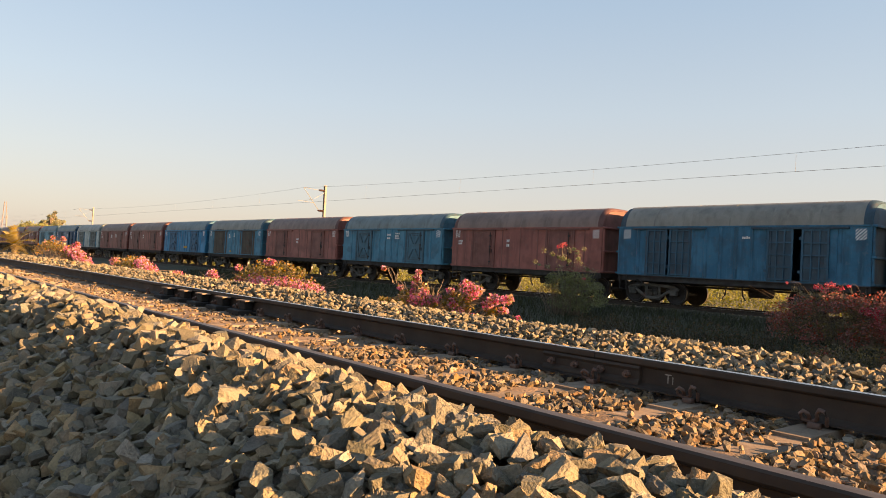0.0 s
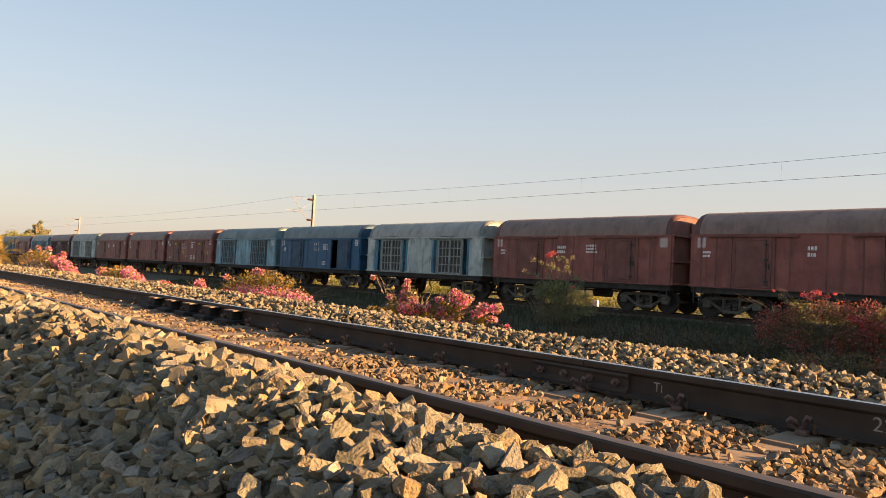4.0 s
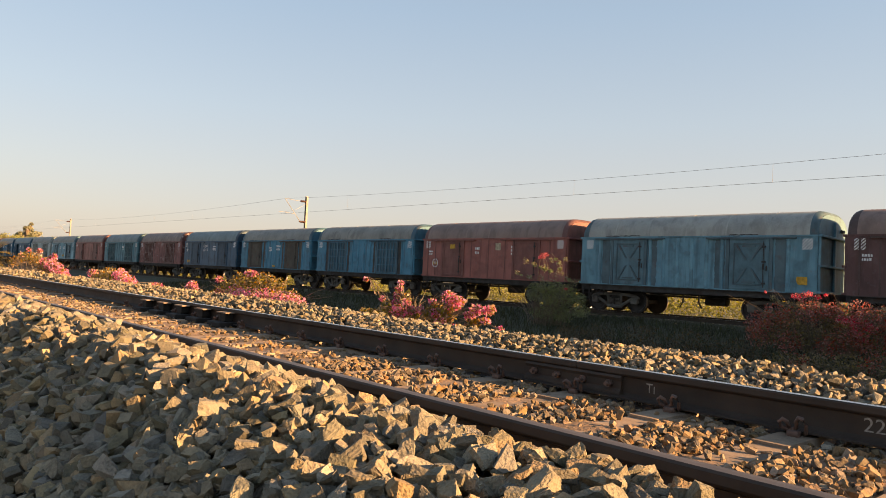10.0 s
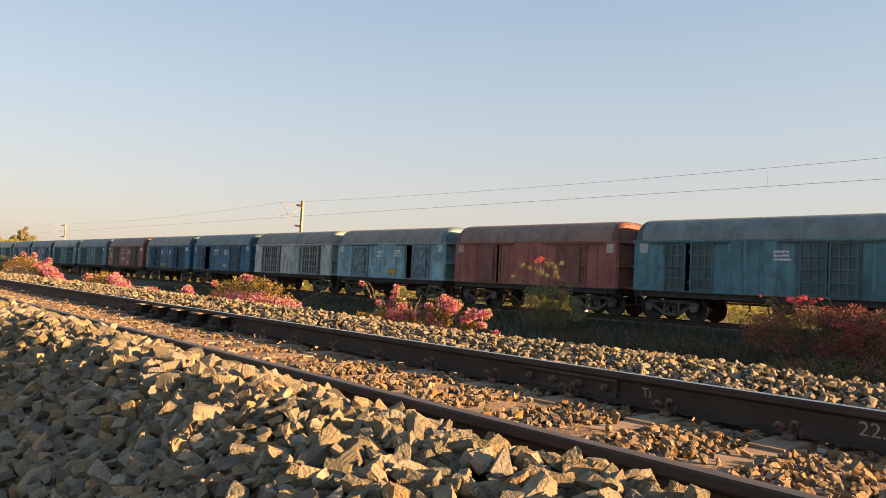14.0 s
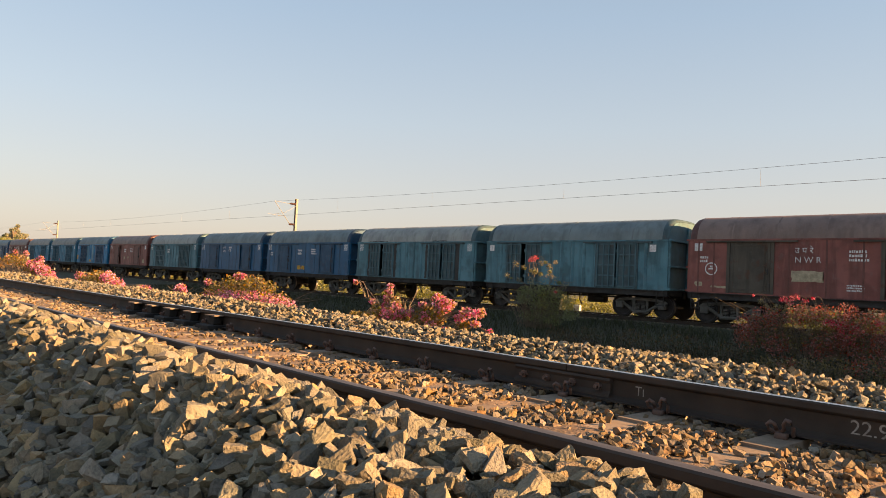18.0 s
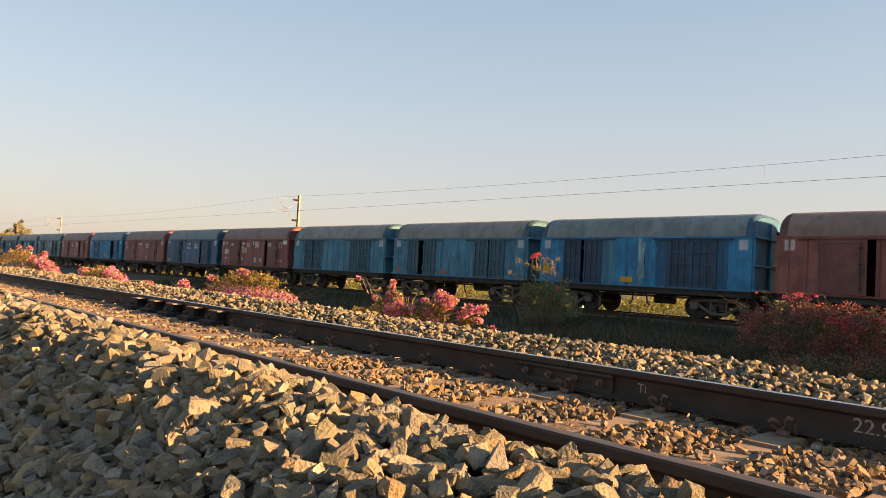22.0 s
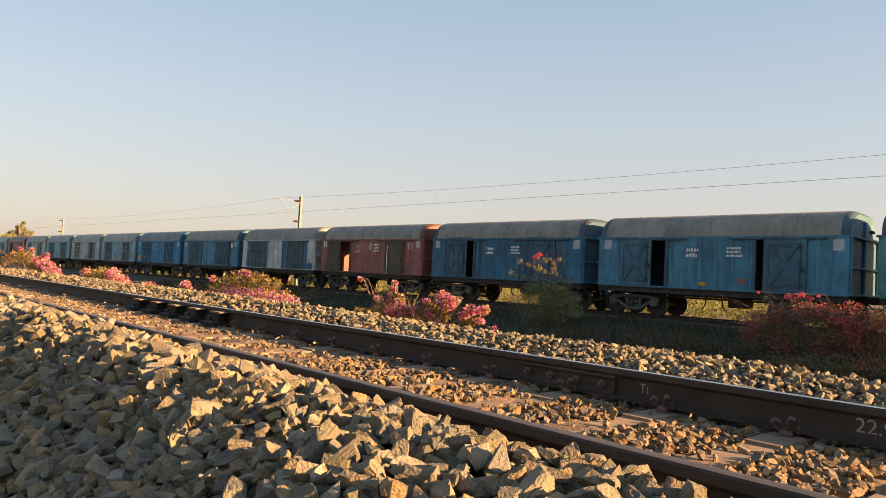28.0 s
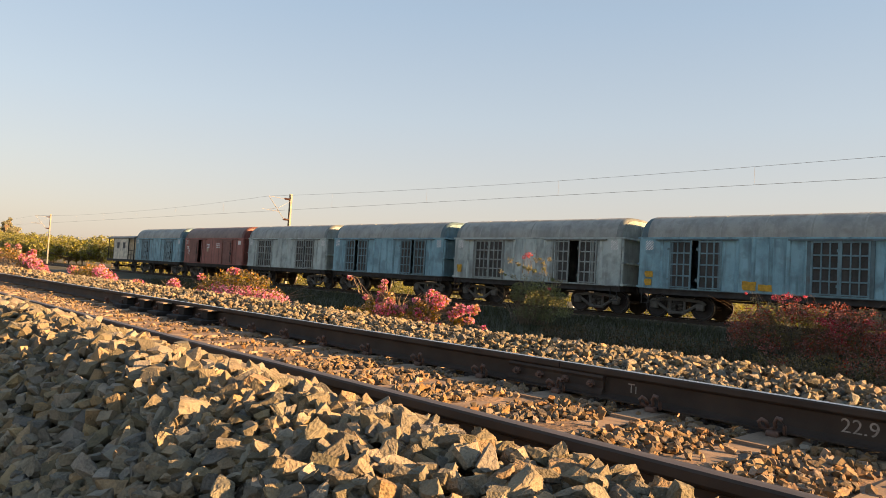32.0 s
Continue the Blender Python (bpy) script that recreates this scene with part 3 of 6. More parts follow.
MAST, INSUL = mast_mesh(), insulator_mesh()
WIRE_Y, LINE_Z, STAY_Z = 28.6, 5.0, 6.2     # contact wire, and the height of the bearer wire at a mast
MASTS = [15.5, -48.95, -113.4, -177.9, -242.3]
MAST_Y = 30.6
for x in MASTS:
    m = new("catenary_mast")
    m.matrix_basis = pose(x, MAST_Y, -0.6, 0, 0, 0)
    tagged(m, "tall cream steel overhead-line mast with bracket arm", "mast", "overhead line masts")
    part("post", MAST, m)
    bm = bmesh.new()
    tube(bm, [(0, -0.5, 6.75), (0, WIRE_Y - MAST_Y, STAY_Z + 0.62)], 0.018)
    tube(bm, [(0, -0.55, 5.15), (0, WIRE_Y - MAST_Y, STAY_Z + 0.62)], 0.022)
    tube(bm, [(0, -1.0, 5.68), (0, WIRE_Y - MAST_Y - 0.5, LINE_Z + 0.75)], 0.016)
    part("bracket_arm", mesh_of(bm, M["wire"]), m)
    part("insulator", INSUL, m, "", pose(0, -0.12, 6.76, 0, 0, 180))
    part("insulator", INSUL, m, "", pose(0, -0.12, 5.1, 0, 0, 180))
    if x < 0:
        bm = bmesh.new()
        tube(bm, [(0.15, -0.1, 6.75), (0.9, -0.6, 6.5), (1.0, -1.6, 5.9), (0.4, -2.2, 5.72)], 0.012, 5)
        part("jumper", mesh_of(bm, M["wire"]), m)

line = new("overhead_line")
tagged(line, "thin overhead contact wire hung from a bearer wire", "overhead wire")
for x1, x0 in zip(MASTS, MASTS[1:]):
    bm = bmesh.new()
    up = []
    for k in range(25):
        u = k / 24
        up.append((x0 + (x1 - x0) * u, WIRE_Y, STAY_Z - 4 * 0.47 * u * (1 - u)))
    tube(bm, up, 0.007, 5)
    part("bearer_wire", mesh_of(bm, M["wire"]), line)
    bm = bmesh.new()
    tube(bm, [(x0, WIRE_Y, LINE_Z), (x1, WIRE_Y, LINE_Z)], 0.008, 5)
    part("contact_wire", mesh_of(bm, M["wire"]), line)
    for k in range(6):
        u = (x1 - 7.4 - 9.7 * k - x0) / (x1 - x0)
        bm = bmesh.new()
        x = x0 + (x1 - x0) * u
        tube(bm, [(x, WIRE_Y, LINE_Z), (x, WIRE_Y, STAY_Z - 4 * 0.47 * u * (1 - u))], 0.005, 4)
        part("dropper", mesh_of(bm, M["wire"]), line)

# ---- plants ----
M["leaf_scrub"] = leafy("scrub_leaf", (0.12, 0.085, 0.045), 0.5)
M["red_sun"] = leafy("scarlet_petal", (0.75, 0.17, 0.18), 0.3)
LEAF = [(np.array([[0, 0, 0], [0.5, 0.32, 0.06], [1, 0, 0], [0.5, -0.32, 0.06]], float) - [0.5, 0, 0], np.array([[0, 1, 2], [0, 2, 3]]))]
BLADE = [(np.array([[-0.03, 0, 0], [0.03, 0, 0], [0.1, 0.05, 1.0]], float), np.array([[0, 1, 2]])),
         (np.array([[-0.035, 0, 0], [0.035, 0, 0], [-0.25, 0.1, 0.9]], float), np.array([[0, 1, 2]]))]


def leaves(points, lo, hi, mat, name="leaves"):
    n = len(points)
    s = rng.uniform(lo, hi, n)[:, None].repeat(3, 1)
    return scatter(LEAF, np.asarray(points), turns(n, rng), s, mat, name, rng)


def cloud(centre, radius, count, hollow=0.3):
    """Points in a loose ball, denser towards its skin."""
    d = rng.normal(size=(count, 3))
    d /= np.linalg.norm(d, axis=1, keepdims=True)
    return np.asarray(centre) + d * (np.asarray(radius) * (hollow + (1 - hollow) * rng.random((count, 1)) ** 0.5))


def stems_mesh(lines, radius, mat):
    bm = bmesh.new()
    for pts in lines:
        tube(bm, pts, radius, 5, 0.35)
    return mesh_of(bm, mat)


def arch(p, q, lift, k=5):
    """A bowed twig from p to q."""
    p, q = np.asarray(p, float), np.asarray(q, float)
    return [tuple(p + (q - p) * u + np.array([0, 0, lift * 4 * u * (1 - u)]) + rng.normal(size=3) * 0.012) for u in np.linspace(0, 1, k)]


def bush(label, x, y, z, width, depth, height, green, blooms, petal="pink", leaf="leaf", density=1.0, twigs=22, twig_r=0.008, leaf_size=(0.03, 0.07), branches=(), tips=(), dull=()):
    """A rambling bush. blooms: (dx, dy, dz, radius) of flower heads; green: the same for leaf clumps."""
    b = new("flowering_bush")
    b.matrix_basis = pose(x, y, z)
    tagged(b, label, "bush")
    lines = [[(x_, rng.normal() * 0.05, z_) for x_, z_ in br] for br in branches]
    for c in (list(green) + list(blooms)):
        for _ in range(0 if c[3] < 0.15 and branches else 3):
            root = (c[0] * 0.6 + rng.normal() * width * 0.08, c[1] * 0.5, max(-0.05, c[2] - 0.4 * height if c[3] < 0.16 else -0.05))
            lines.append(arch(root, (c[0] + rng.normal() * c[3] * 0.4, c[1] + rng.normal() * c[3] * 0.4, c[2]), height * 0.2))
    for _ in range(twigs):
        rx = rng.uniform(-0.5, 0.5) * width
        lines.append(arch((rx * 0.4, rng.normal() * depth * 0.15, -0.05), (rx + rng.normal() * 0.25, rng.normal() * depth * 0.3, rng.uniform(0.3, 0.95) * height), 0.12 * height))
    tagged(part("twiggery", stems_mesh(lines, twig_r, M["twig"]), b, "bare brown twigs"), kind="stuff")
    pts = [cloud(c[:3], c[3] * np.array([1.0, 0.8, 0.7]), int(1500 * density * c[3] ** 1.4 / (leaf_size[1] / 0.07) ** 2) + 20, 0.1) for c in green]
    if pts:
        tagged(part("foliage", leaves(np.concatenate(pts), *leaf_size, M[leaf]), b), kind="stuff")
    if tips:
        tagged(part("foliage", leaves(np.concatenate([cloud(c[:3], c[3] * 1.2, 60, 0.1) for c in tips]), *leaf_size, M["leaf_tip_lit"]), b, "pale yellow-green leaf tips, tinted for the sun on them"), kind="stuff")
    if dull:
        tagged(part("dull_blossom", leaves(np.concatenate([cloud(c[:3], c[3] * 1.1, int(1500 * c[3] ** 1.3), 0.1) for c in dull]), *leaf_size, M["dull_red"]), b, "faded red bracts"), kind="stuff")
    if leaf == "leaf_dry":
        dry = [cloud(c[:3], c[3] * np.array([1.2, 0.8, 0.8]), int(260 * c[3] ** 1.2) + 8, 0.2) for c in list(green) + list(blooms)]
        tagged(part("dry_foliage", leaves(np.concatenate(dry), *leaf_size, M["leaf_orange"]), b, "dry orange leaves"), kind="stuff")
        fresh = [cloud(c[:3], c[3] * np.array([1.1, 0.8, 0.7]), int(260 * c[3] ** 1.2) + 6, 0.2) for c in blooms]
        tagged(part("foliage", leaves(np.concatenate(fresh), *leaf_size, M[leaf]), b), kind="stuff")
    pts = [cloud(c[:3], c[3] * np.array([1.1, 0.9, 0.75]), int((1000 if petal == "pink" else 700) * c[3] ** 1.2) + 18, 0.1) for c in blooms]
    if pts:
        tagged(part("blossom", leaves(np.concatenate(pts), leaf_size[0] * 0.9, leaf_size[1] * 0.85, M[petal]), b, "bright pink papery flowers" if petal == "pink" else "dull red papery flowers"), kind="stuff")
    return b


def grow(clumps, wide, tall):
    return [(x * wide, y, z * tall, q * (wide + tall) / 2) for x, y, z, q in clumps]


PINK = "bougainvillea bush with bright pink flowers on the ballast edge"
bush(PINK, -7.6, 6.55, -0.2, 1.9, 0.5, 0.55,
     [(-0.4, 0, 0.2, 0.2), (0.1, 0, 0.12, 0.2), (0.55, 0, 0.22, 0.2), (0.8, 0, 0.2, 0.16), (-1.0, 0, 0.1, 0.12), (1.3, 0, 0.1, 0.1), (-0.15, 0.05, 0.35, 0.1), (-0.7, 0.0, 0.1, 0.16)],
     [(-1.06, 0, 0.6, 0.05), (-0.25, 0, 0.5, 0.07), (-0.28, 0, 0.4, 0.08), (-0.3, 0, 0.28, 0.09), (0.0, -0.05, 0.14, 0.11), (-0.25, -0.05, 0.1, 0.11), (0.82, 0, 0.42, 0.13), (1.0, 0, 0.38, 0.1),
      (0.62, -0.05, 0.2, 0.1), (0.75, -0.08, 0.08, 0.1), (1.33, 0, 0.28, 0.11), (1.75, 0, 0.07, 0.06), (0.5, 0, 0.34, 0.07), (-0.62, 0, 0.33, 0.06), (0.95, -0.05, 0.02, 0.09), (-0.22, 0, 0.58, 0.05), (0.9, 0, 0.3, 0.1), (1.2, 0, 0.2, 0.09), (1.5, 0, 0.16, 0.07), (0.3, -0.05, 0.22, 0.08), (1.55, 0, 0.3, 0.1), (0.05, -0.1, 0.3, 0.08), (-0.15, -0.1, 0.2, 0.1), (0.15, -0.1, 0.2, 0.1)], leaf="leaf_dry", twigs=34)
bush(PINK, -12.0, 6.7, -0.2, 4.0, 0.9, 0.5,
     [(-1.5, 0, 0.25, 0.3), (-1.0, 0, 0.4, 0.26), (-0.5, 0, 0.42, 0.28), (0.0, 0, 0.45, 0.24), (0.5, 0, 0.38, 0.22), (-1.9, 0, 0.15, 0.2), (1.0, 0, 0.2, 0.2)],
     [(-1.95, 0, 0.42, 0.1), (-0.65, 0, 0.58, 0.12), (-0.45, 0, 0.58, 0.08), (-0.8, -0.2, 0.2, 0.2), (-0.4, -0.25, 0.15, 0.2), (0.0, -0.25, 0.17, 0.22), (0.4, -0.25, 0.17, 0.22), (0.8, -0.25, 0.17, 0.22),
      (1.2, -0.25, 0.17, 0.22), (1.55, -0.25, 0.12, 0.2), (1.8, -0.25, 0.05, 0.14), (-1.5, -0.2, 0.15, 0.14)], leaf="leaf_dry")
bush(PINK, -15.05, 6.6, -0.15, 0.6, 0.4, 0.3, [(0, 0, 0.08, 0.12)], [(0, 0, 0.2, 0.14), (0.15, 0, 0.14, 0.1), (-0.12, 0, 0.16, 0.1)], leaf="leaf_dry", twigs=8)
bush(PINK, -17.1, 6.6, -0.15, 0.9, 0.4, 0.2, [(0, 0, 0.04, 0.12)], [(-0.2, 0, 0.1, 0.1), (0.15, 0, 0.1, 0.12), (0.4, 0, 0.05, 0.1)], leaf="leaf_dry", twigs=8)
bush(PINK, -20.0, 6.6, -0.15, 3.6, 0.8, 0.4, [(-1.0, 0, 0.22, 0.3), (-0.4, 0, 0.25, 0.32), (-1.5, 0, 0.15, 0.2), (0.1, 0, 0.2, 0.25)],
     [(-1.9, 0, 0.26, 0.18), (0.4, 0, 0.32, 0.2), (0.7, -0.1, 0.25, 0.24), (1.1, -0.1, 0.2, 0.24), (1.5, -0.1, 0.12, 0.2), (1.75, -0.1, 0.05, 0.14)], leaf="leaf_dry", leaf_size=(0.04, 0.09))
bush(PINK, -28.6, 6.9, -0.25, 7.0, 1.2, 0.8, [(-4.6, 0, 0.5, 0.3), (-3.8, 0, 0.6, 0.3), (-3.0, 0, 0.75, 0.3), (-2.2, 0, 0.75, 0.34), (-1.4, 0, 0.7, 0.34), (-0.6, 0, 0.6, 0.34), (0.3, 0, 0.45, 0.34), (1.2, 0, 0.3, 0.3)],
     [(1.1, 0, 0.7, 0.2), (0.9, 0, 0.5, 0.24), (1.5, -0.1, 0.5, 0.28), (2.1, -0.1, 0.4, 0.3), (2.7, -0.1, 0.28, 0.28), (3.2, -0.1, 0.16, 0.24), (-0.6, 0, 1.0, 0.12), (1.4, 0, 0.85, 0.1), (-2.2, 0, 1.05, 0.1), (0.2, 0, 0.6, 0.2), (-3.4, 0, 0.8, 0.1)],
     leaf="leaf_dry", leaf_size=(0.05, 0.11), density=0.55, twig_r=0.012, twigs=70)

# the tall straggling shrub and the red bush stand in the dip behind the ballast
bush("straggling green shrub with bare twigs and few red flowers", -17.95, 22.8, -1.15, 2.9, 1.6, 1.8,
     grow([(-0.5, 0, 1.3, 0.35), (0.0, 0, 1.35, 0.42), (0.5, 0, 1.35, 0.42), (1.0, 0, 1.3, 0.38), (1.4, 0, 1.0, 0.4), (0.1, 0, 0.9, 0.5), (0.7, 0, 0.9, 0.55), (0.4, 0, 0.4, 0.5), (0.9, 0, 0.4, 0.45), (-0.6, 0, 1.0, 0.3), (1.6, 0, 0.6, 0.4), (-0.3, 0, 0.4, 0.4)]
     + [(-0.08, 0, 2.07, 0.13), (0.4, 0, 2.45, 0.08), (0.62, 0, 2.1, 0.09), (-0.55, 0, 2.2, 0.07), (-0.3, 0, 2.12, 0.08), (-1.2, 0, 1.8, 0.06), (0.2, 0, 2.0, 0.1), (0.55, 0, 2.3, 0.06), (1.05, 0, 1.7, 0.1)], 1.11, 1.08),
     grow([(-0.2, 0, 2.56, 0.14), (-0.06, 0, 2.62, 0.13), (-0.35, 0, 2.5, 0.08), (1.1, -0.3, 1.35, 0.08)], 1.11, 1.08), "red_sun", density=1.35, twigs=80, twig_r=0.011, leaf_size=(0.035, 0.075),
     branches=[[(a * 1.11, c * 1.08) for a, c in line] for line in (((0.5, 1.2), (1.1, 1.6), (0.66, 1.95), (0.58, 2.32), (0.18, 2.68), (-0.2, 2.55)), ((0.4, 1.3), (0.75, 1.8), (0.2, 1.98), (-0.08, 2.07), (-0.97, 2.38)),
               ((0.1, 1.3), (-0.53, 1.6), (-1.5, 1.92)), ((0.6, 1.4), (0.7, 2.0), (0.85, 2.5)), ((-0.2, 1.3), (-0.7, 1.75), (-1.0, 1.8)), ((0.9, 1.2), (1.3, 1.7), (1.7, 1.75)))],
     tips=grow([(-0.97, 0, 2.38, 0.12), (-0.6, 0, 2.25, 0.1), (-0.1, 0, 2.1, 0.14), (0.2, 0, 2.4, 0.1), (0.55, 0, 2.3, 0.1), (0.6, 0, 2.0, 0.14), (-1.4, 0, 1.9, 0.1), (-0.8, 0, 1.75, 0.1), (0.85, 0, 2.45, 0.08), (0.9, 0, 1.75, 0.18), (0.3, 0, 1.75, 0.18), (-0.2, 0, 1.7, 0.14), (1.3, 0, 1.65, 0.14)], 1.11, 1.08))
bush("dense red bougainvillea bush with many brown twigs", -7.15, 22.2, -1.1, 4.2, 2.0, 1.7,
     grow([(-1.7, 0, 0.6, 0.4), (-1.4, 0, 1.0, 0.38), (-0.9, 0, 1.25, 0.42), (-0.3, 0, 1.3, 0.45), (0.3, 0, 1.25, 0.5), (0.9, 0, 1.25, 0.5), (1.5, 0, 1.2, 0.5), (2.1, 0, 1.1, 0.5), (-1.3, -0.3, 0.4, 0.55),
      (-0.5, -0.4, 0.45, 0.6), (0.4, -0.4, 0.5, 0.6), (1.3, -0.4, 0.45, 0.6), (2.2, -0.3, 0.4, 0.6), (-0.8, -0.3, 0.85, 0.5), (0.2, -0.3, 0.9, 0.55), (1.1, -0.3, 0.9, 0.55)], 1.12, 0.89),
     grow([(-0.75, 0, 1.78, 0.14), (-0.45, 0, 1.85, 0.15), (-0.2, 0, 1.76, 0.12), (-0.55, -0.1, 1.7, 0.14), (0.0, 0, 1.86, 0.06), (-1.55, 0, 1.86, 0.05), (0.55, -0.5, 1.1, 0.2), (0.75, -0.5, 1.05, 0.22), (0.95, -0.5, 1.0, 0.22), (1.15, -0.5, 0.9, 0.2), (0.8, -0.5, 0.75, 0.2), (1.0, -0.55, 0.6, 0.18), (2.0, -0.4, 0.8, 0.22), (2.2, -0.4, 0.65, 0.2), (1.6, -0.4, 1.2, 0.14)], 1.12, 0.89),
     "red", leaf="leaf_deep", tips=grow([(-0.6, -0.1, 1.55, 0.16), (-0.3, -0.1, 1.55, 0.14), (-0.9, 0, 1.5, 0.12), (-1.35, 0, 1.68, 0.08), (-1.2, 0, 1.55, 0.1), (0.0, -0.2, 1.5, 0.1), (1.4, -0.3, 1.45, 0.12), (1.7, -0.3, 1.3, 0.12)], 1.12, 0.89),
     dull=grow([(-1.6, -0.3, 0.8, 0.4), (-1.2, -0.3, 1.05, 0.4), (-0.8, -0.4, 1.1, 0.3), (-0.2, -0.4, 1.25, 0.35), (0.3, -0.4, 1.35, 0.3), (0.9, -0.4, 1.3, 0.4), (1.5, -0.4, 1.1, 0.45), (0.8, -0.5, 0.7, 0.5), (1.8, -0.4, 0.7, 0.5), (-1.5, -0.4, 0.4, 0.4), (1.2, -0.5, 0.35, 0.45), (0.3, -0.6, 0.3, 0.4), (1.9, -0.6, 0.3, 0.45), (-0.7, -0.6, 0.25, 0.4)], 1.12, 0.89),
     density=1.1, twigs=170, twig_r=0.008, leaf_size=(0.035, 0.075))
bush("low tangle of dull red and brown creeper on the ground", -5.6, 20.2, -1.6, 5.0, 1.6, 0.7, [(-1.9, 0, 0.2, 0.5), (-1.1, 0, 0.25, 0.6), (-0.3, 0, 0.3, 0.6), (0.6, 0, 0.3, 0.6), (1.5, 0, 0.25, 0.6)],
     [(-1.5, 0, 0.3, 0.3), (0.2, 0, 0.4, 0.35), (0.9, 0, 0.4, 0.4), (1.4, 0, 0.35, 0.4)], "dull_red", leaf="leaf_deep", density=1.2, twigs=80, leaf_size=(0.035, 0.075), twig_r=0.006)
bush("low brown-green scrub on the ground", -11.6, 20.6, -1.5, 7.0, 2.8, 0.6, [(-3.4, 0.0, 0.15, 0.7), (-2.32, 0.0, 0.15, 0.77), (-0.46, 0.0, 0.18, 0.93), (1.24, 0.0, 0.18, 0.93), (2.79, 0.0, 0.18, 0.77)],
     [], leaf="leaf_scrub", density=1.2, twigs=10, twig_r=0.003, leaf_size=(0.035, 0.08))


M["palm_frond"] = leafy("palm_frond", (0.42, 0.32, 0.09), 0.4)


def palm(x, y, z, tall, spread):
    p = new("palm_tree")
    p.matrix_basis = pose(x, y, z)
    tagged(p, "small date palm with sunlit yellow-green fronds", "palm")
    bm = bmesh.new()
    tube(bm, [(0, 0, -0.1), (0.02, 0, tall * 0.3), (0.0, 0, tall * 0.6)], 0.17, 8, 0.8)
    part("trunk", mesh_of(bm, M["twig"]), p)
    for k in range(46):
        a = k * 2.4
        el = -0.55 + 1.75 * ((k * 7) % 46) / 46
        d = np.array([math.cos(a) * math.cos(el), math.sin(a) * math.cos(el), math.sin(el)])
        vs, ts = [], []
        n = 14
        for i in range(n):
            u = (i + 1) / n
            c = d * spread * u + np.array([0, 0, -0.5 * spread * u * u * math.cos(el)]) + np.array([0, 0, tall * 0.6])
            side = np.cross(d, [0, 0, 1.0])
            side /= np.linalg.norm(side)
            for s in (-1, 1):
                tip = c + (side * s * 0.75 + d * 0.6) * 0.3 * spread * (1 - 0.6 * u)
                b = len(vs)
                vs += [c - d * 0.025 * spread, c + d * 0.025 * spread, tip]
                ts.append([b, b + 1, b + 2])
        part("frond", raw_mesh("frond", vs, ts, M["palm_frond"]), p)


palm(-42.3, 7.7, -1.7, 3.6, 1.3)


def tree(x, y, z, tall, wide, label="green roadside tree in evening sun", leaf="tree_leaf", clumps=16, per=110, size=(0.25, 0.6)):
    t = new("tree")
    t.matrix_basis = pose(x, y, z)
    tagged(t, label, "tree", "trees beyond the train")
    lines = [arch((0, 0, -0.3), (rng.normal() * 0.1 * wide, 0, tall * 0.5), 0)]
    cs = []
    for _ in range(clumps):
        c = np.array([rng.normal() * wide * 0.3, rng.normal() * wide * 0.3, tall * rng.uniform(0.35, 0.95)])
        c[:2] *= math.sqrt(max(0.1, 1.25 - (c[2] / tall) ** 2))
        cs.append(c)
        lines.append(arch((0, 0, tall * rng.uniform(0.1, 0.4)), c, 0.03 * tall, 4))
    part("trunk", stems_mesh(lines, 0.03 * tall, M["twig"]), t)
    tagged(part("crown", leaves(np.concatenate([cloud(c, wide * rng.uniform(0.12, 0.24), per, 0.2) for c in cs]), *size, M[leaf]), t), kind="stuff")


M["tree_leaf"] = leafy("tree_leaf", (0.29, 0.285, 0.085), 0.5)
# Paler and greyer than the near trees: distance haze is put into this colour.
M["tree_far"] = leafy("far_tree_leaf_hazed", (0.36, 0.35, 0.21), 0.3)
trng = random.Random(5)
for k in range(34):
    far = k / 33
    tree(-128 - 190 * far + trng.uniform(-2, 2), 45 + 14 * far + trng.uniform(-1, 5), -1.0, (4.5 + 4.4 * far) * trng.uniform(0.85, 1.12), 7.0 + 3 * far, clumps=22, per=150, size=(0.25, 0.6))
for x, y, h, w in ((-452, 100, 23.0, 5.5), (-441, 101, 18.5, 5.0), (-466, 100, 17.0, 7.0), (-480, 104, 15.5, 9.0), (-432, 99, 16.5, 7.0)):
    tree(x, y, -1.0, h, w, "tall slender tree far beyond the train", "tree_far", clumps=34, per=110, size=(0.35, 0.9))

# white painted block beside the far track


def marker_block(x, y, z):
    m = new("marker_stone")
    m.matrix_basis = pose(x, y, z, 0, 0, 8)
    tagged(m, "small white-painted concrete marker beside the far track", "marker stone")
    bm = bmesh.new()
    box(bm, -0.3, -0.12, -0.1, 0.3, 0.12, 0.06, 0.02)
    part("base", mesh_of(bm, M["sleeper"]), m, "bare concrete base")
    bm = bmesh.new()
    box(bm, -0.22, -0.08, 0.05, 0.22, 0.08, 0.5, 0.05)
    part("block", mesh_of(bm, M["white_block"]), m)


M["white_block"] = material("white_block_paint", (0.85, 0.84, 0.8), 0.7, scale=5, vary=0.15, grain=60, bump=0.1, dist=0.003)
marker_block(-21.98, 31.6, -0.87)

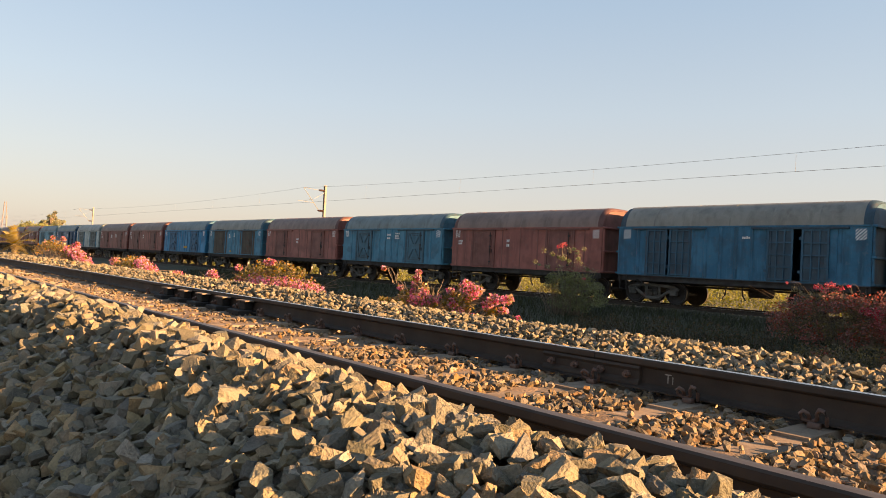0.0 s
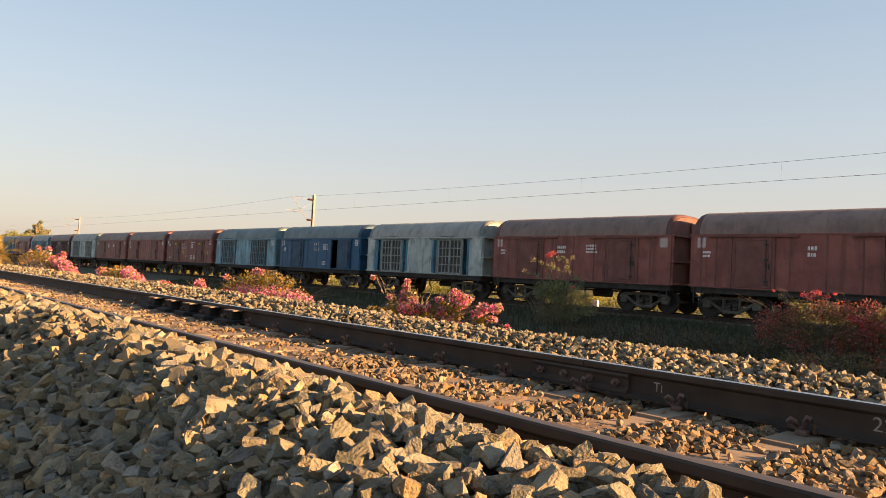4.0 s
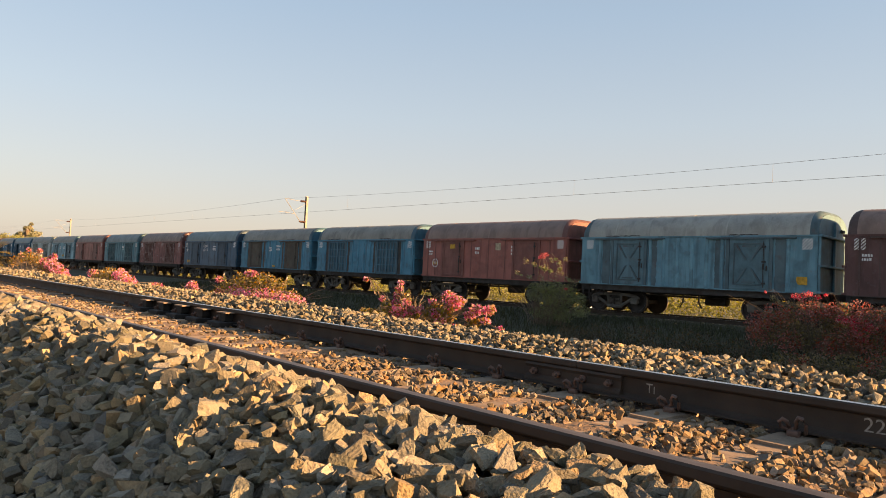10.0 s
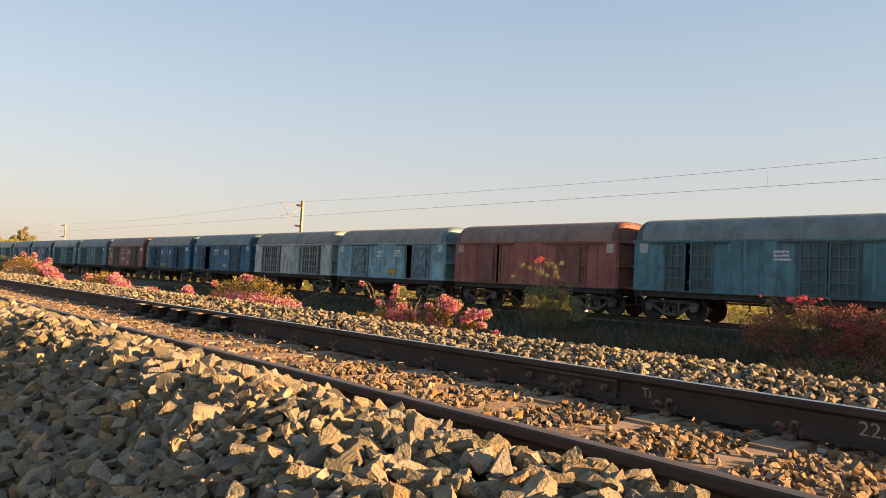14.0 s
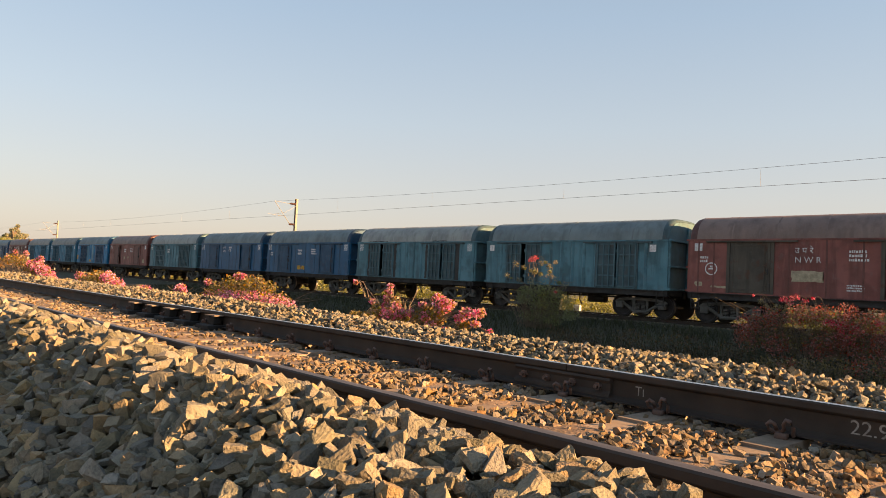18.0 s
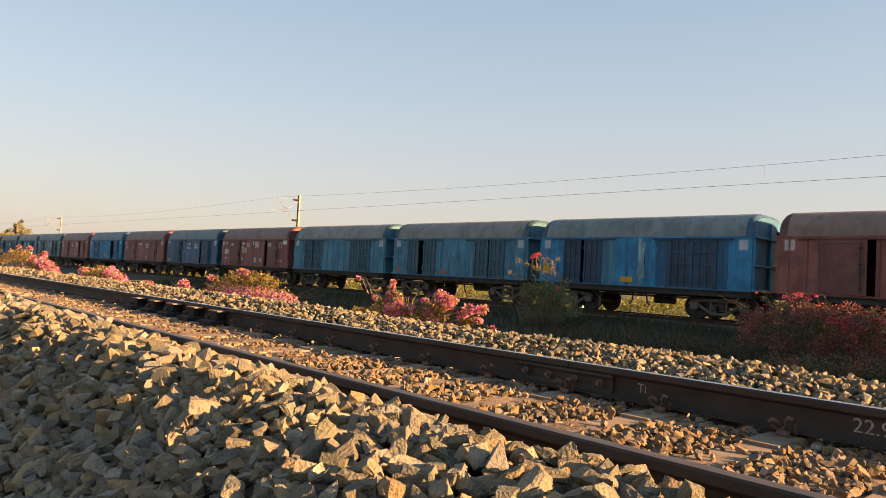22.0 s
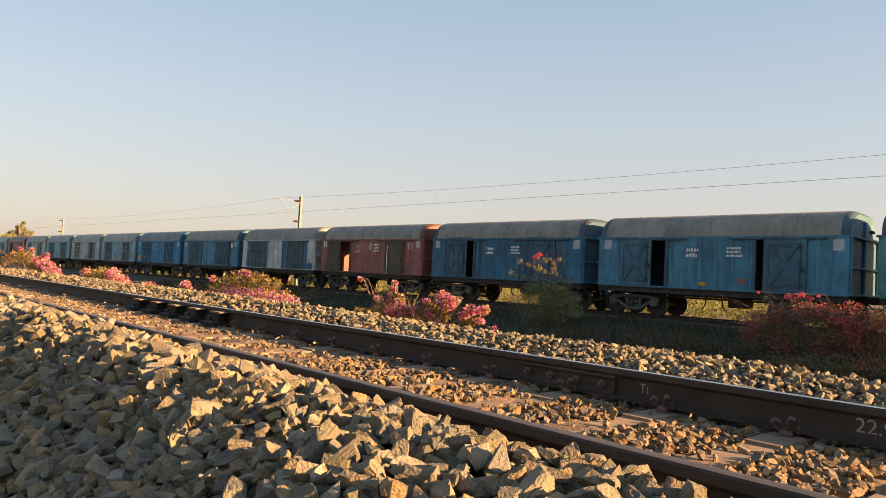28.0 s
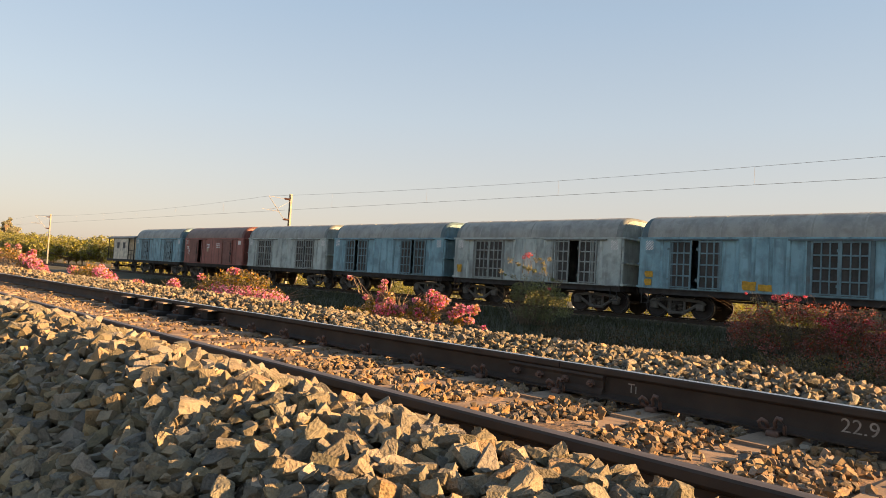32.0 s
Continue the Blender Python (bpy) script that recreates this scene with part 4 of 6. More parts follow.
# radio mast, far off
tower = new("radio_tower")
tower.matrix_basis = pose(-1180, 200, -1)
tagged(tower, "slender lattice radio tower far away", "tower")
bm = bmesh.new()
for sx, sy in ((-1, -1), (1, -1), (1, 1), (-1, 1)):
    tube(bm, [(sx * 4, sy * 4, 0), (sx * 1.2, sy * 1.2, 62)], 0.35, 4)
for k in range(14):
    u, v = k / 14, (k + 1) / 14
    w0, w1 = 4 - 2.8 * u, 4 - 2.8 * v
    tube(bm, [(-w0, -w0, 62 * u), (w1, -w1, 62 * v)], 0.2, 4)
    tube(bm, [(w0, -w0, 62 * u), (-w1, -w1, 62 * v)], 0.2, 4)
part("lattice", mesh_of(bm, M["tower"]), tower)

# grass in the dip, and the sunlit weeds behind the train
n = 70000
gx, gy = -62 * rng.random(n) ** 1.5 + 3, rng.uniform(19.5, 26.2, n)
tall = rng.uniform(0.07, 0.24, n) * np.where((rng.random(n) < 0.15) & (gy > 20), 1.8, 1.0)
spin = rng.uniform(0, math.tau, n)
rz = np.zeros((n, 3, 3))
rz[:, 0, 0], rz[:, 0, 1], rz[:, 1, 0], rz[:, 1, 1], rz[:, 2, 2] = np.cos(spin), -np.sin(spin), np.sin(spin), np.cos(spin), 1
place = np.stack([gx, gy, ground_height(gx, gy) - 0.01], -1)
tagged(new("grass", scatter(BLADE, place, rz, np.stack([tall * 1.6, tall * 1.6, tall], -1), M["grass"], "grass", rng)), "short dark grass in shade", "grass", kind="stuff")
n = 60000
gx, gy = -95 * rng.random(n) ** 1.3 + 4, 32.2 + 9 * rng.random(n) ** 1.4
top = 0.55 + 0.3 * np.sin(gx * 0.9) * np.sin(gy * 1.3) + 0.25 * np.sin(gx * 0.37 + 1)
place = np.stack([gx, gy, -1.0 + np.maximum(0.15, top + 0.35) * rng.random(n) ** 0.6 * 1.1], -1)
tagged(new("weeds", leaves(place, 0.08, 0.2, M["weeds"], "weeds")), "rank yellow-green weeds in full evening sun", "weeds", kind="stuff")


# ---- goods wagons ----
PITCH, BODY = 10.963, 10.03
HALF_W = 1.6
SILL, EAVE, TOP = 1.2, 3.3, 4.28   # above the rail
DOOR_AT = (-2.6, 2.6)


ARCH = ((1.0, 0.0), (0.992, 0.14), (0.965, 0.34), (0.905, 0.55), (0.81, 0.735), (0.67, 0.885), (0.5, 0.965), (0.3, 0.995), (0.1, 1.0))


def roof_outline(w=None, base=None, top=None):
    """The roof's section: steep haunches that turn into a nearly flat crown."""
    w, base, top = w or HALF_W, base or EAVE, top or TOP
    half = [(w * a, base + (top - base) * b) for a, b in ARCH]
    return [(-y, z) for y, z in half] + half[::-1]


def shell(bm, outline, x0, x1, thick):
    """A bent sheet along x with thickness."""
    inner = [(y * (1 - thick / HALF_W), z - thick) for y, z in outline]
    k = len(outline)
    r = [[bm.verts.new((x, y, z)) for y, z in o] for x in (x0, x1) for o in (outline, inner)]
    for i in range(k - 1):
        for q in ((r[0][i], r[0][i + 1], r[2][i + 1], r[2][i]), (r[1][i], r[1][i + 1], r[3][i + 1], r[3][i]), (r[0][i], r[0][i + 1], r[1][i + 1], r[1][i]), (r[2][i], r[2][i + 1], r[3][i + 1], r[3][i])):
            bm.faces.new(q)


HIP = ((0.0, 0.86), (0.04, 0.92), (0.1, 0.965), (0.18, 0.99), (0.28, 1.0))     # how the roof falls away at its ends


def loft_roof(stations, mat):
    """Roof sheet through sections (x, how high), inside and outside."""
    bm = bmesh.new()
    for thick in (0.0, 0.05):
        rings = [[bm.verts.new((x, y, z - thick)) for y, z in roof_outline(w=HALF_W + 0.012 - thick - (1 - k) * 0.12, top=EAVE + (TOP - EAVE) * k)] for x, k in stations]
        for p, q in zip(rings, rings[1:]):
            for i in range(len(p) - 1):
                bm.faces.new((p[i], p[i + 1], q[i + 1], q[i]))
    me = mesh_of(bm, mat)
    me.polygons.foreach_set("use_smooth", [True] * len(me.polygons))
    me.set_sharp_from_angle(angle=radians(40))
    return me


def roof_mesh(mat):
    """The arched steel roof between its two end caps."""
    h = BODY / 2 - 0.01 - HIP[-1][0]
    return loft_roof([(-h, 1.0), (h, 1.0)], mat)


def roof_cap_mesh(mat):
    """The last stretch of the roof, which rounds down to the end wall at +x."""
    return loft_roof([(BODY / 2 - 0.01 - d, k) for d, k in HIP], mat)


def vent_mesh(mat):
    """A small hooded vent high on the end wall."""
    bm = bmesh.new()
    box(bm, 0.0, -0.14, -0.05, 0.09, 0.14, 0.06, 0.015)
    return mesh_of(bm, mat)


def seam_mesh(mat):
    bm = bmesh.new()
    shell(bm, roof_outline(w=HALF_W + 0.015, top=TOP + 0.003), -0.03, 0.03, 0.012)
    return mesh_of(bm, mat)


def stiffener_mesh(mat, tall=0.55):
    bm = bmesh.new()
    box(bm, 0, -0.05, SILL, 0.08, 0.05, EAVE + tall, 0.01)
    return mesh_of(bm, mat)


def end_bar_mesh(mat):
    bm = bmesh.new()
    box(bm, 0.0, -HALF_W - 0.03, -0.04, 0.15, HALF_W + 0.03, 0.04, 0.012)
    return mesh_of(bm, mat)


def gutter_mesh(mat):
    bm = bmesh.new()
    h = BODY / 2
    for s in (-1, 1):
        y0, y1 = sorted((s * (HALF_W - 0.02), s * (HALF_W + 0.05)))
        box(bm, -h, y0, EAVE - 0.04, h, y1, EAVE + 0.015)
    return mesh_of(bm, mat)


def sill_lip_mesh(mat):
    """The bent lower edge of the side sheets."""
    bm = bmesh.new()
    h = BODY / 2
    for s in (-1, 1):
        y0, y1 = sorted((s * (HALF_W - 0.01), s * (HALF_W + 0.066)))
        box(bm, -h, y0, SILL - 0.004, h, y1, SILL + 0.028)
    return mesh_of(bm, mat)


def end_mesh(mat):
    """An end wall: a flat arched plate."""
    bm = bmesh.new()
    o = [(-HALF_W, SILL)] + roof_outline(w=HALF_W - 0.02, top=EAVE + (TOP - EAVE) * 0.85) + [(HALF_W, SILL)]
    extrude_profile(bm, o, 0, -0.04, 0.0)
    return mesh_of(bm, mat)


def side_mesh(mat, openings):
    """One long side: a steel sheet with a doorway for each opening (x0, x1); ribs are parts of their own."""
    bm = bmesh.new()
    h = BODY / 2
    gx = [-h] + [x for o in openings for x in o] + [h]
    gz = [SILL, SILL + 0.06, EAVE - 0.14, EAVE - 0.04]
    v = [[[bm.verts.new((x, y, z)) for z in gz] for x in gx] for y in (-0.03, 0.0)]
    solid = [[not (i % 2 == 1 and k == 1) for k in range(3)] for i in range(len(gx) - 1)]
    for i in range(len(gx) - 1):
        for k in range(3):
            if not solid[i][k]:
                continue
            for s in (0, 1):
                bm.faces.new((v[s][i][k], v[s][i + 1][k], v[s][i + 1][k + 1], v[s][i][k + 1]))
            for (i2, k2), (p, q) in (((i - 1, k), ((i, k), (i, k + 1))), ((i + 1, k), ((i + 1, k), (i + 1, k + 1))), ((i, k - 1), ((i, k), (i + 1, k))), ((i, k + 1), ((i, k + 1), (i + 1, k + 1)))):
                if not (0 <= i2 < len(solid) and 0 <= k2 < 3 and solid[i2][k2]):
                    bm.faces.new((v[0][p[0]][p[1]], v[0][q[0]][q[1]], v[1][q[0]][q[1]], v[1][p[0]][p[1]]))
    return mesh_of(bm, mat)


def rib_mesh(mat):
    bm = bmesh.new()
    vs = [bm.verts.new(c) for z in (SILL + 0.02, EAVE - 0.05) for c in ((-0.085, -0.028, z), (-0.045, -0.07, z), (0.045, -0.07, z), (0.085, -0.028, z))]
    for i in range(3):
        bm.faces.new((vs[i], vs[i + 1], vs[i + 5], vs[i + 4]))
    bm.faces.new(vs[:4]), bm.faces.new(vs[4:]), bm.faces.new((vs[3], vs[0], vs[4], vs[7]))
    return mesh_of(bm, mat)


def sheet_seam_mesh(mat):
    """A flat cover strip over the joint of two side sheets."""
    bm = bmesh.new()
    box(bm, -0.03, -0.04, SILL + 0.03, 0.03, -0.028, EAVE - 0.05)
    return mesh_of(bm, mat)


LEAF_W, DOOR_H0, DOOR_H1 = 0.93, SILL + 0.05, EAVE - 0.12


def bars_frame_mesh(mat, width=LEAF_W):
    """The frame of flat bars on a door leaf."""
    bm = bmesh.new()
    w = 0.035
    for x in (0.03, width - 0.03):
        box(bm, x - w, -0.075, DOOR_H0, x + w, -0.024, DOOR_H1)
    for x in (width * 0.36, width * 0.66):
        box(bm, x - 0.024, -0.07, DOOR_H0, x + 0.024, -0.024, DOOR_H1)
    for z in np.linspace(DOOR_H0 + 0.05, DOOR_H1 - 0.05, 5):
        box(bm, 0.0, -0.082, z - 0.028, width, -0.024, z + 0.028)
    for z in (DOOR_H0 + 0.35, DOOR_H1 - 0.35):
        box(bm, -0.1, -0.07, z - 0.05, 0.05, -0.02, z + 0.05)
    return mesh_of(bm, mat)


def leaf_mesh(mat, width=LEAF_W):
    """A door leaf reaching to +x: the plain sheet."""
    bm = bmesh.new()
    box(bm, 0, -0.025, DOOR_H0, width, 0.0, DOOR_H1)
    return mesh_of(bm, mat)


def sliding_mesh(mat, width=1.5):
    """A sliding plug door: the proud sheet."""
    bm = bmesh.new()
    z0, z1 = DOOR_H0, DOOR_H1
    box(bm, 0, -0.05, z0, width, -0.005, z1, 0.012)
    return mesh_of(bm, mat)


def pressing_mesh(mat, pressed, width=1.5):
    """The raised frame on a sliding door and, where pressed, its cross."""
    bm = bmesh.new()
    z0, z1 = DOOR_H0, DOOR_H1
    m = 0.16 if pressed else 0.1
    for q in ((m, z0 + m, m + 0.05, z1 - m), (width - m - 0.05, z0 + m, width - m, z1 - m), (m, z0 + m, width - m, z0 + m + 0.05), (m, z1 - m - 0.05, width - m, z1 - m)):
        box(bm, q[0], -0.075 if pressed else -0.058, q[1], q[2], -0.049, q[3], 0.008)
    if pressed:
        cx, cz = width / 2, (z0 + z1) / 2
        for sx in (-1, 1):
            for sz in (-1, 1):
                pts = [(cx + sx * 0.07, cz + sz * 0.16), (cx + sx * 0.13, cz + sz * 0.16), (cx + sx * (width / 2 - m - 0.06), cz + sz * (1.0 - m - 0.1)), (cx + sx * (width / 2 - m - 0.16), cz + sz * (1.0 - m - 0.1))]
                vs = [bm.verts.new((px, py, pz)) for py in (-0.049, -0.085) for px, pz in pts]
                for f in ((0, 1, 2, 3), (4, 5, 6, 7), (0, 1, 5, 4), (1, 2, 6, 5), (2, 3, 7, 6), (3, 0, 4, 7)):
                    bm.faces.new([vs[i] for i in f])
        for z in (z0 + 0.28, z1 - 0.28):
            box(bm, cx - 0.25, -0.08, z - 0.03, cx + 0.25, -0.05, z + 0.03)
    return mesh_of(bm, mat)


def handle_mesh(mat, width=1.5):
    bm = bmesh.new()
    z = (DOOR_H0 + DOOR_H1) / 2
    box(bm, width - 0.1, -0.1, z - 0.25, width - 0.06, -0.05, z - 0.05, 0.008)
    return mesh_of(bm, mat)


def lock_bar_mesh(mat, width=1.5):
    """The upright bolt of a sliding door in its guides."""
    bm = bmesh.new()
    tube(bm, [(width - 0.2, -0.075, DOOR_H0 + 0.1), (width - 0.2, -0.075, DOOR_H1 - 0.1)], 0.016, 5)
    for z in (DOOR_H0 + 0.25, (DOOR_H0 + DOOR_H1) / 2 + 0.1, DOOR_H1 - 0.3):
        box(bm, width - 0.26, -0.09, z - 0.035, width - 0.12, -0.048, z + 0.035, 0.006)
    box(bm, width - 0.22, -0.12, (DOOR_H0 + DOOR_H1) / 2 - 0.2, width - 0.16, -0.08, (DOOR_H0 + DOOR_H1) / 2 + 0.02, 0.01)
    return mesh_of(bm, mat)


def floor_mesh():
    bm = bmesh.new()
    h = BODY / 2
    box(bm, -h, -HALF_W + 0.03, SILL - 0.02, h, HALF_W - 0.03, SILL + 0.03)
    return mesh_of(bm, M["inside"])


def underframe_mesh():
    """Sole bars, centre sill, cross bearers, brake rigging."""
    bm = bmesh.new()
    h = BODY / 2
    for s in (-1, 1):
        y = s * (HALF_W - 0.06)
        box(bm, -h, min(y - 0.05, y + 0.05), SILL - 0.24, h, max(y - 0.05, y + 0.05), SILL - 0.02)
        box(bm, -h, s * HALF_W - 0.1, SILL - 0.03, h, s * HALF_W + 0.02 if s > 0 else s * HALF_W + 0.1, SILL - 0.005)
    for y in (-0.22, 0.22):
        box(bm, -h - 0.1, y - 0.06, SILL - 0.32, h + 0.1, y + 0.06, SILL - 0.02)
    for x in np.linspace(-h + 0.05, h - 0.05, 9):
        box(bm, x - 0.05, -HALF_W + 0.05, SILL - 0.22, x + 0.05, HALF_W - 0.05, SILL - 0.02)
    tube(bm, [(-2.6, -0.8, SILL - 0.35), (2.6, -0.8, SILL - 0.35)], 0.03)
    for x in (-0.32, 0.32):
        tube(bm, [(x, -1.0, SILL - 0.1), (x * 1.1, -1.0, 0.6), (x * 1.5, -1.0, 0.4)], 0.035, 5)
    tube(bm, [(-2.2, 0.6, SILL - 0.4), (2.2, 0.6, SILL - 0.4)], 0.03)
    return mesh_of(bm, M["under"])


def cylinder_mesh():
    bm = bmesh.new()
    tube(bm, [(-0.45, 0, 0), (-0.4, 0, 0), (0.4, 0, 0), (0.45, 0, 0)], 0.19, 14)
    box(bm, -0.3, -0.05, 0.1, -0.2, 0.05, 0.35)
    box(bm, 0.2, -0.05, 0.1, 0.3, 0.05, 0.35)
    return mesh_of(bm, M["under"])


def side_frame_mesh():
    """The cast side frame of a three-piece bogie, with its spring nest."""
    bm = bmesh.new()
    pts_top = [(-1.2, 0.62), (-1.05, 0.72), (-0.6, 0.78), (0, 0.8), (0.6, 0.78), (1.05, 0.72), (1.2, 0.62)]
    for a, b in zip(pts_top, pts_top[1:]):
        tube(bm, [(a[0], 0, a[1]), (b[0], 0, b[1])], 0.075, 6)
    for s in (-1, 1):
        tube(bm, [(s * 0.95, 0, 0.66), (s * 0.3, 0, 0.26)], 0.07, 6)
        tube(bm, [(s * 0.32, 0, 0.76), (s * 0.32, 0, 0.26)], 0.06, 6)
        box(bm, s * 1.0 - 0.16, -0.1, 0.38, s * 1.0 + 0.16, 0.1, 0.66, 0.03)
        for x in (s * 0.1, s * 0.2):
            for k in range(6):
                box(bm, x - 0.04, -0.06, 0.3 + 0.055 * k, x + 0.04, 0.06, 0.33 + 0.055 * k)
    tube(bm, [(-0.36, 0, 0.25), (0.36, 0, 0.25)], 0.075, 6)
    return mesh_of(bm, M["cast"])


def wheelset_mesh():
    bm = bmesh.new()
    for s in (-1, 1):
        y = s * 0.8725
        rings = [(y - s * 0.09, 0.525), (y - s * 0.06, 0.525), (y - s * 0.055, 0.5), (y + s * 0.07, 0.492), (y + s * 0.07, 0.43), (y + s * 0.03, 0.4), (y + s * 0.01, 0.16), (y + s * 0.08, 0.11), (y + s * 0.09, 0.0)]
        seg = 28
        vs = [[bm.verts.new((r * math.cos(k * math.tau / seg), yy, 0.5 + r * math.sin(k * math.tau / seg))) for k in range(seg)] for yy, r in rings]
        for i, (p, q) in enumerate(zip(vs, vs[1:])):
            for k in range(seg):
                f = bm.faces.new((p[k], p[(k + 1) % seg], q[(k + 1) % seg], q[k]))
                f.material_index = 1 if i in (2,) else 0
        bm.faces.new(vs[0])
    tube(bm, [(0, -1.1, 0.5), (0, 1.1, 0.5)], 0.09, 10)
    return mesh_of(bm, [M["wheel"], M["tread"]])


def bolster_mesh():
    bm = bmesh.new()
    box(bm, -0.22, -1.05, 0.5, 0.22, 1.05, 0.78, 0.03)
    tube(bm, [(0, 0, 0.7), (0, 0, SILL - 0.05)], 0.2, 12)
    return mesh_of(bm, M["under"])


def coupler_mesh():
    bm = bmesh.new()
    box(bm, -0.1, -0.09, 0.98, 0.32, 0.09, 1.2, 0.02)
    box(bm, 0.28, -0.14, 0.95, 0.5, 0.14, 1.23, 0.04)
    tube(bm, [(0.0, 0.35, 1.05), (0.2, 0.36, 0.85), (0.35, 0.34, 0.72), (0.5, 0.33, 0.85)], 0.03, 6)
    return mesh_of(bm, M["under"])


def ladder_mesh():
    bm = bmesh.new()
    for x in (0, 0.32):
        box(bm, x - 0.015, -0.06, 0.55, x + 0.015, -0.02, SILL - 0.02)
    for z in (0.58, 0.8):
        box(bm, 0, -0.12, z - 0.015, 0.32, -0.02, z + 0.015)
    return mesh_of(bm, M["under"])


def handwheel_mesh():
    bm = bmesh.new()
    pts = [(0.2 * math.cos(k * math.tau / 14), -0.04, 0.2 * math.sin(k * math.tau / 14)) for k in range(15)]
    tube(bm, pts, 0.015, 5)
    for k in range(4):
        tube(bm, [(0, -0.04, 0), pts[int(k * 3.5)]], 0.012, 4)
    tube(bm, [(0, -0.06, 0), (0, 0.3, 0)], 0.02, 6)
    return mesh_of(bm, M["under"])


def stripes_mesh():
    """A patch of slanted white bars."""
    bm = bmesh.new()
    w, h, step = 0.36, 0.4, 0.115
    for i in range(-4, 5):
        lo, hi = i * step, i * step + 0.06
        poly = []
        # the band lo < x - z < hi cut to the patch
        for c in (lo, hi):
            poly.append([(x, x - c) for x in (max(0.0, c), min(w, c + h))] if max(0.0, c) < min(w, c + h) else [])
        if poly[0] and poly[1]:
            vs = [bm.verts.new((x, -0.003, z)) for x, z in (poly[0][0], poly[1][0], poly[1][1], poly[0][1])]
            bm.faces.new(vs)
    return mesh_of(bm, M["white"])


def plate_mesh(mat, w, h):
    bm = bmesh.new()
    box(bm, 0, -0.006, 0, w, -0.001, h)
    return mesh_of(bm, mat)


def ragged_mesh(mat, w, h, seed):
    """A patch of old paint or grime with a ragged edge."""
    bm = bmesh.new()
    r = random.Random(seed)
    loop = []
    for (x0, z0), (x1, z1) in zip(((0, 0), (w, 0), (w, h), (0, h)), ((w, 0), (w, h), (0, h), (0, 0))):
        k = max(3, int((abs(x1 - x0) + abs(z1 - z0)) / 0.09))
        for i in range(k):
            u = i / k
            loop.append((x0 + (x1 - x0) * u + r.uniform(-1, 1) * 0.03, z0 + (z1 - z0) * u + r.uniform(-1, 1) * (0.03 if z0 == z1 else 0.01)))
    vs = [bm.verts.new((x, -0.004, min(max(z, 0.0), h))) for x, z in loop]
    bmesh.ops.triangulate(bm, faces=[bm.faces.new(vs)])
    return mesh_of(bm, mat)


def bars_mesh(lines, w, h, seed):
    """Rows of small white bars for lettering that cannot be made out."""
    bm = bmesh.new()
    r = random.Random(seed)
    for i in range(lines):
        z = -i * h * 1.45
        x = 0.0
        while x < w:
            b = h * r.uniform(0.35, 0.75)
            box(bm, x, -0.004, z, x + b, -0.001, z + h * r.uniform(0.75, 1.0))
            x += b + h * 0.22
    return mesh_of(bm, M["white"])


TEXTS = {}


def text_mesh(words, size, mat):
    if (words, size) not in TEXTS:
        cu = bpy.data.curves.new("lettering", "FONT")
        cu.body, cu.size = words, size
        ob = bpy.data.objects.new("lettering", cu)
        me = bpy.data.meshes.new_from_object(ob)
        bpy.data.objects.remove(ob)
        me.materials.append(mat) if not me.materials else None
        me.materials[0] = mat
        TEXTS[words, size] = me
    return TEXTS[words, size]


chalk_mark("T", -2.16, -0.12, 0.075)
chalk_mark("1", -2.122, -0.122, 0.06)
chalk_mark("22.9", -1.045, -0.125, 0.095)

CACHE = {}


def cached(fn, *key):
    if (fn, key) not in CACHE:
        CACHE[fn, key] = fn(*[M[k] if isinstance(k, str) else k for k in key])
    return CACHE[fn, key]


SHARED = dict(under=underframe_mesh(), floor=floor_mesh(), cyl=cylinder_mesh(), frame=side_frame_mesh(), wheels=wheelset_mesh(), bolster=bolster_mesh(), coupler=coupler_mesh(),
              ladder=ladder_mesh(), handwheel=handwheel_mesh(), stripes=stripes_mesh())
FRONT = pose(0, -HALF_W, 0)


def side_text(wagon, words, x, z, size, label="white painted letters"):
    part("lettering", text_mesh(words, size, M["white"]), wagon, label, pose(x, -HALF_W - 0.077, z, 90, 0, 0))


def bogie(wagon, x):
    b = part("bogie", SHARED["bolster"], wagon, "dark cast-steel bogie", pose(x, 0, 0))
    for s in (-1, 1):
        part("side_frame", SHARED["frame"], b, "", pose(0, s * 1.1, 0))
        part("wheelset", SHARED["wheels"], b, "", pose(s * 1.0, 0, 0))


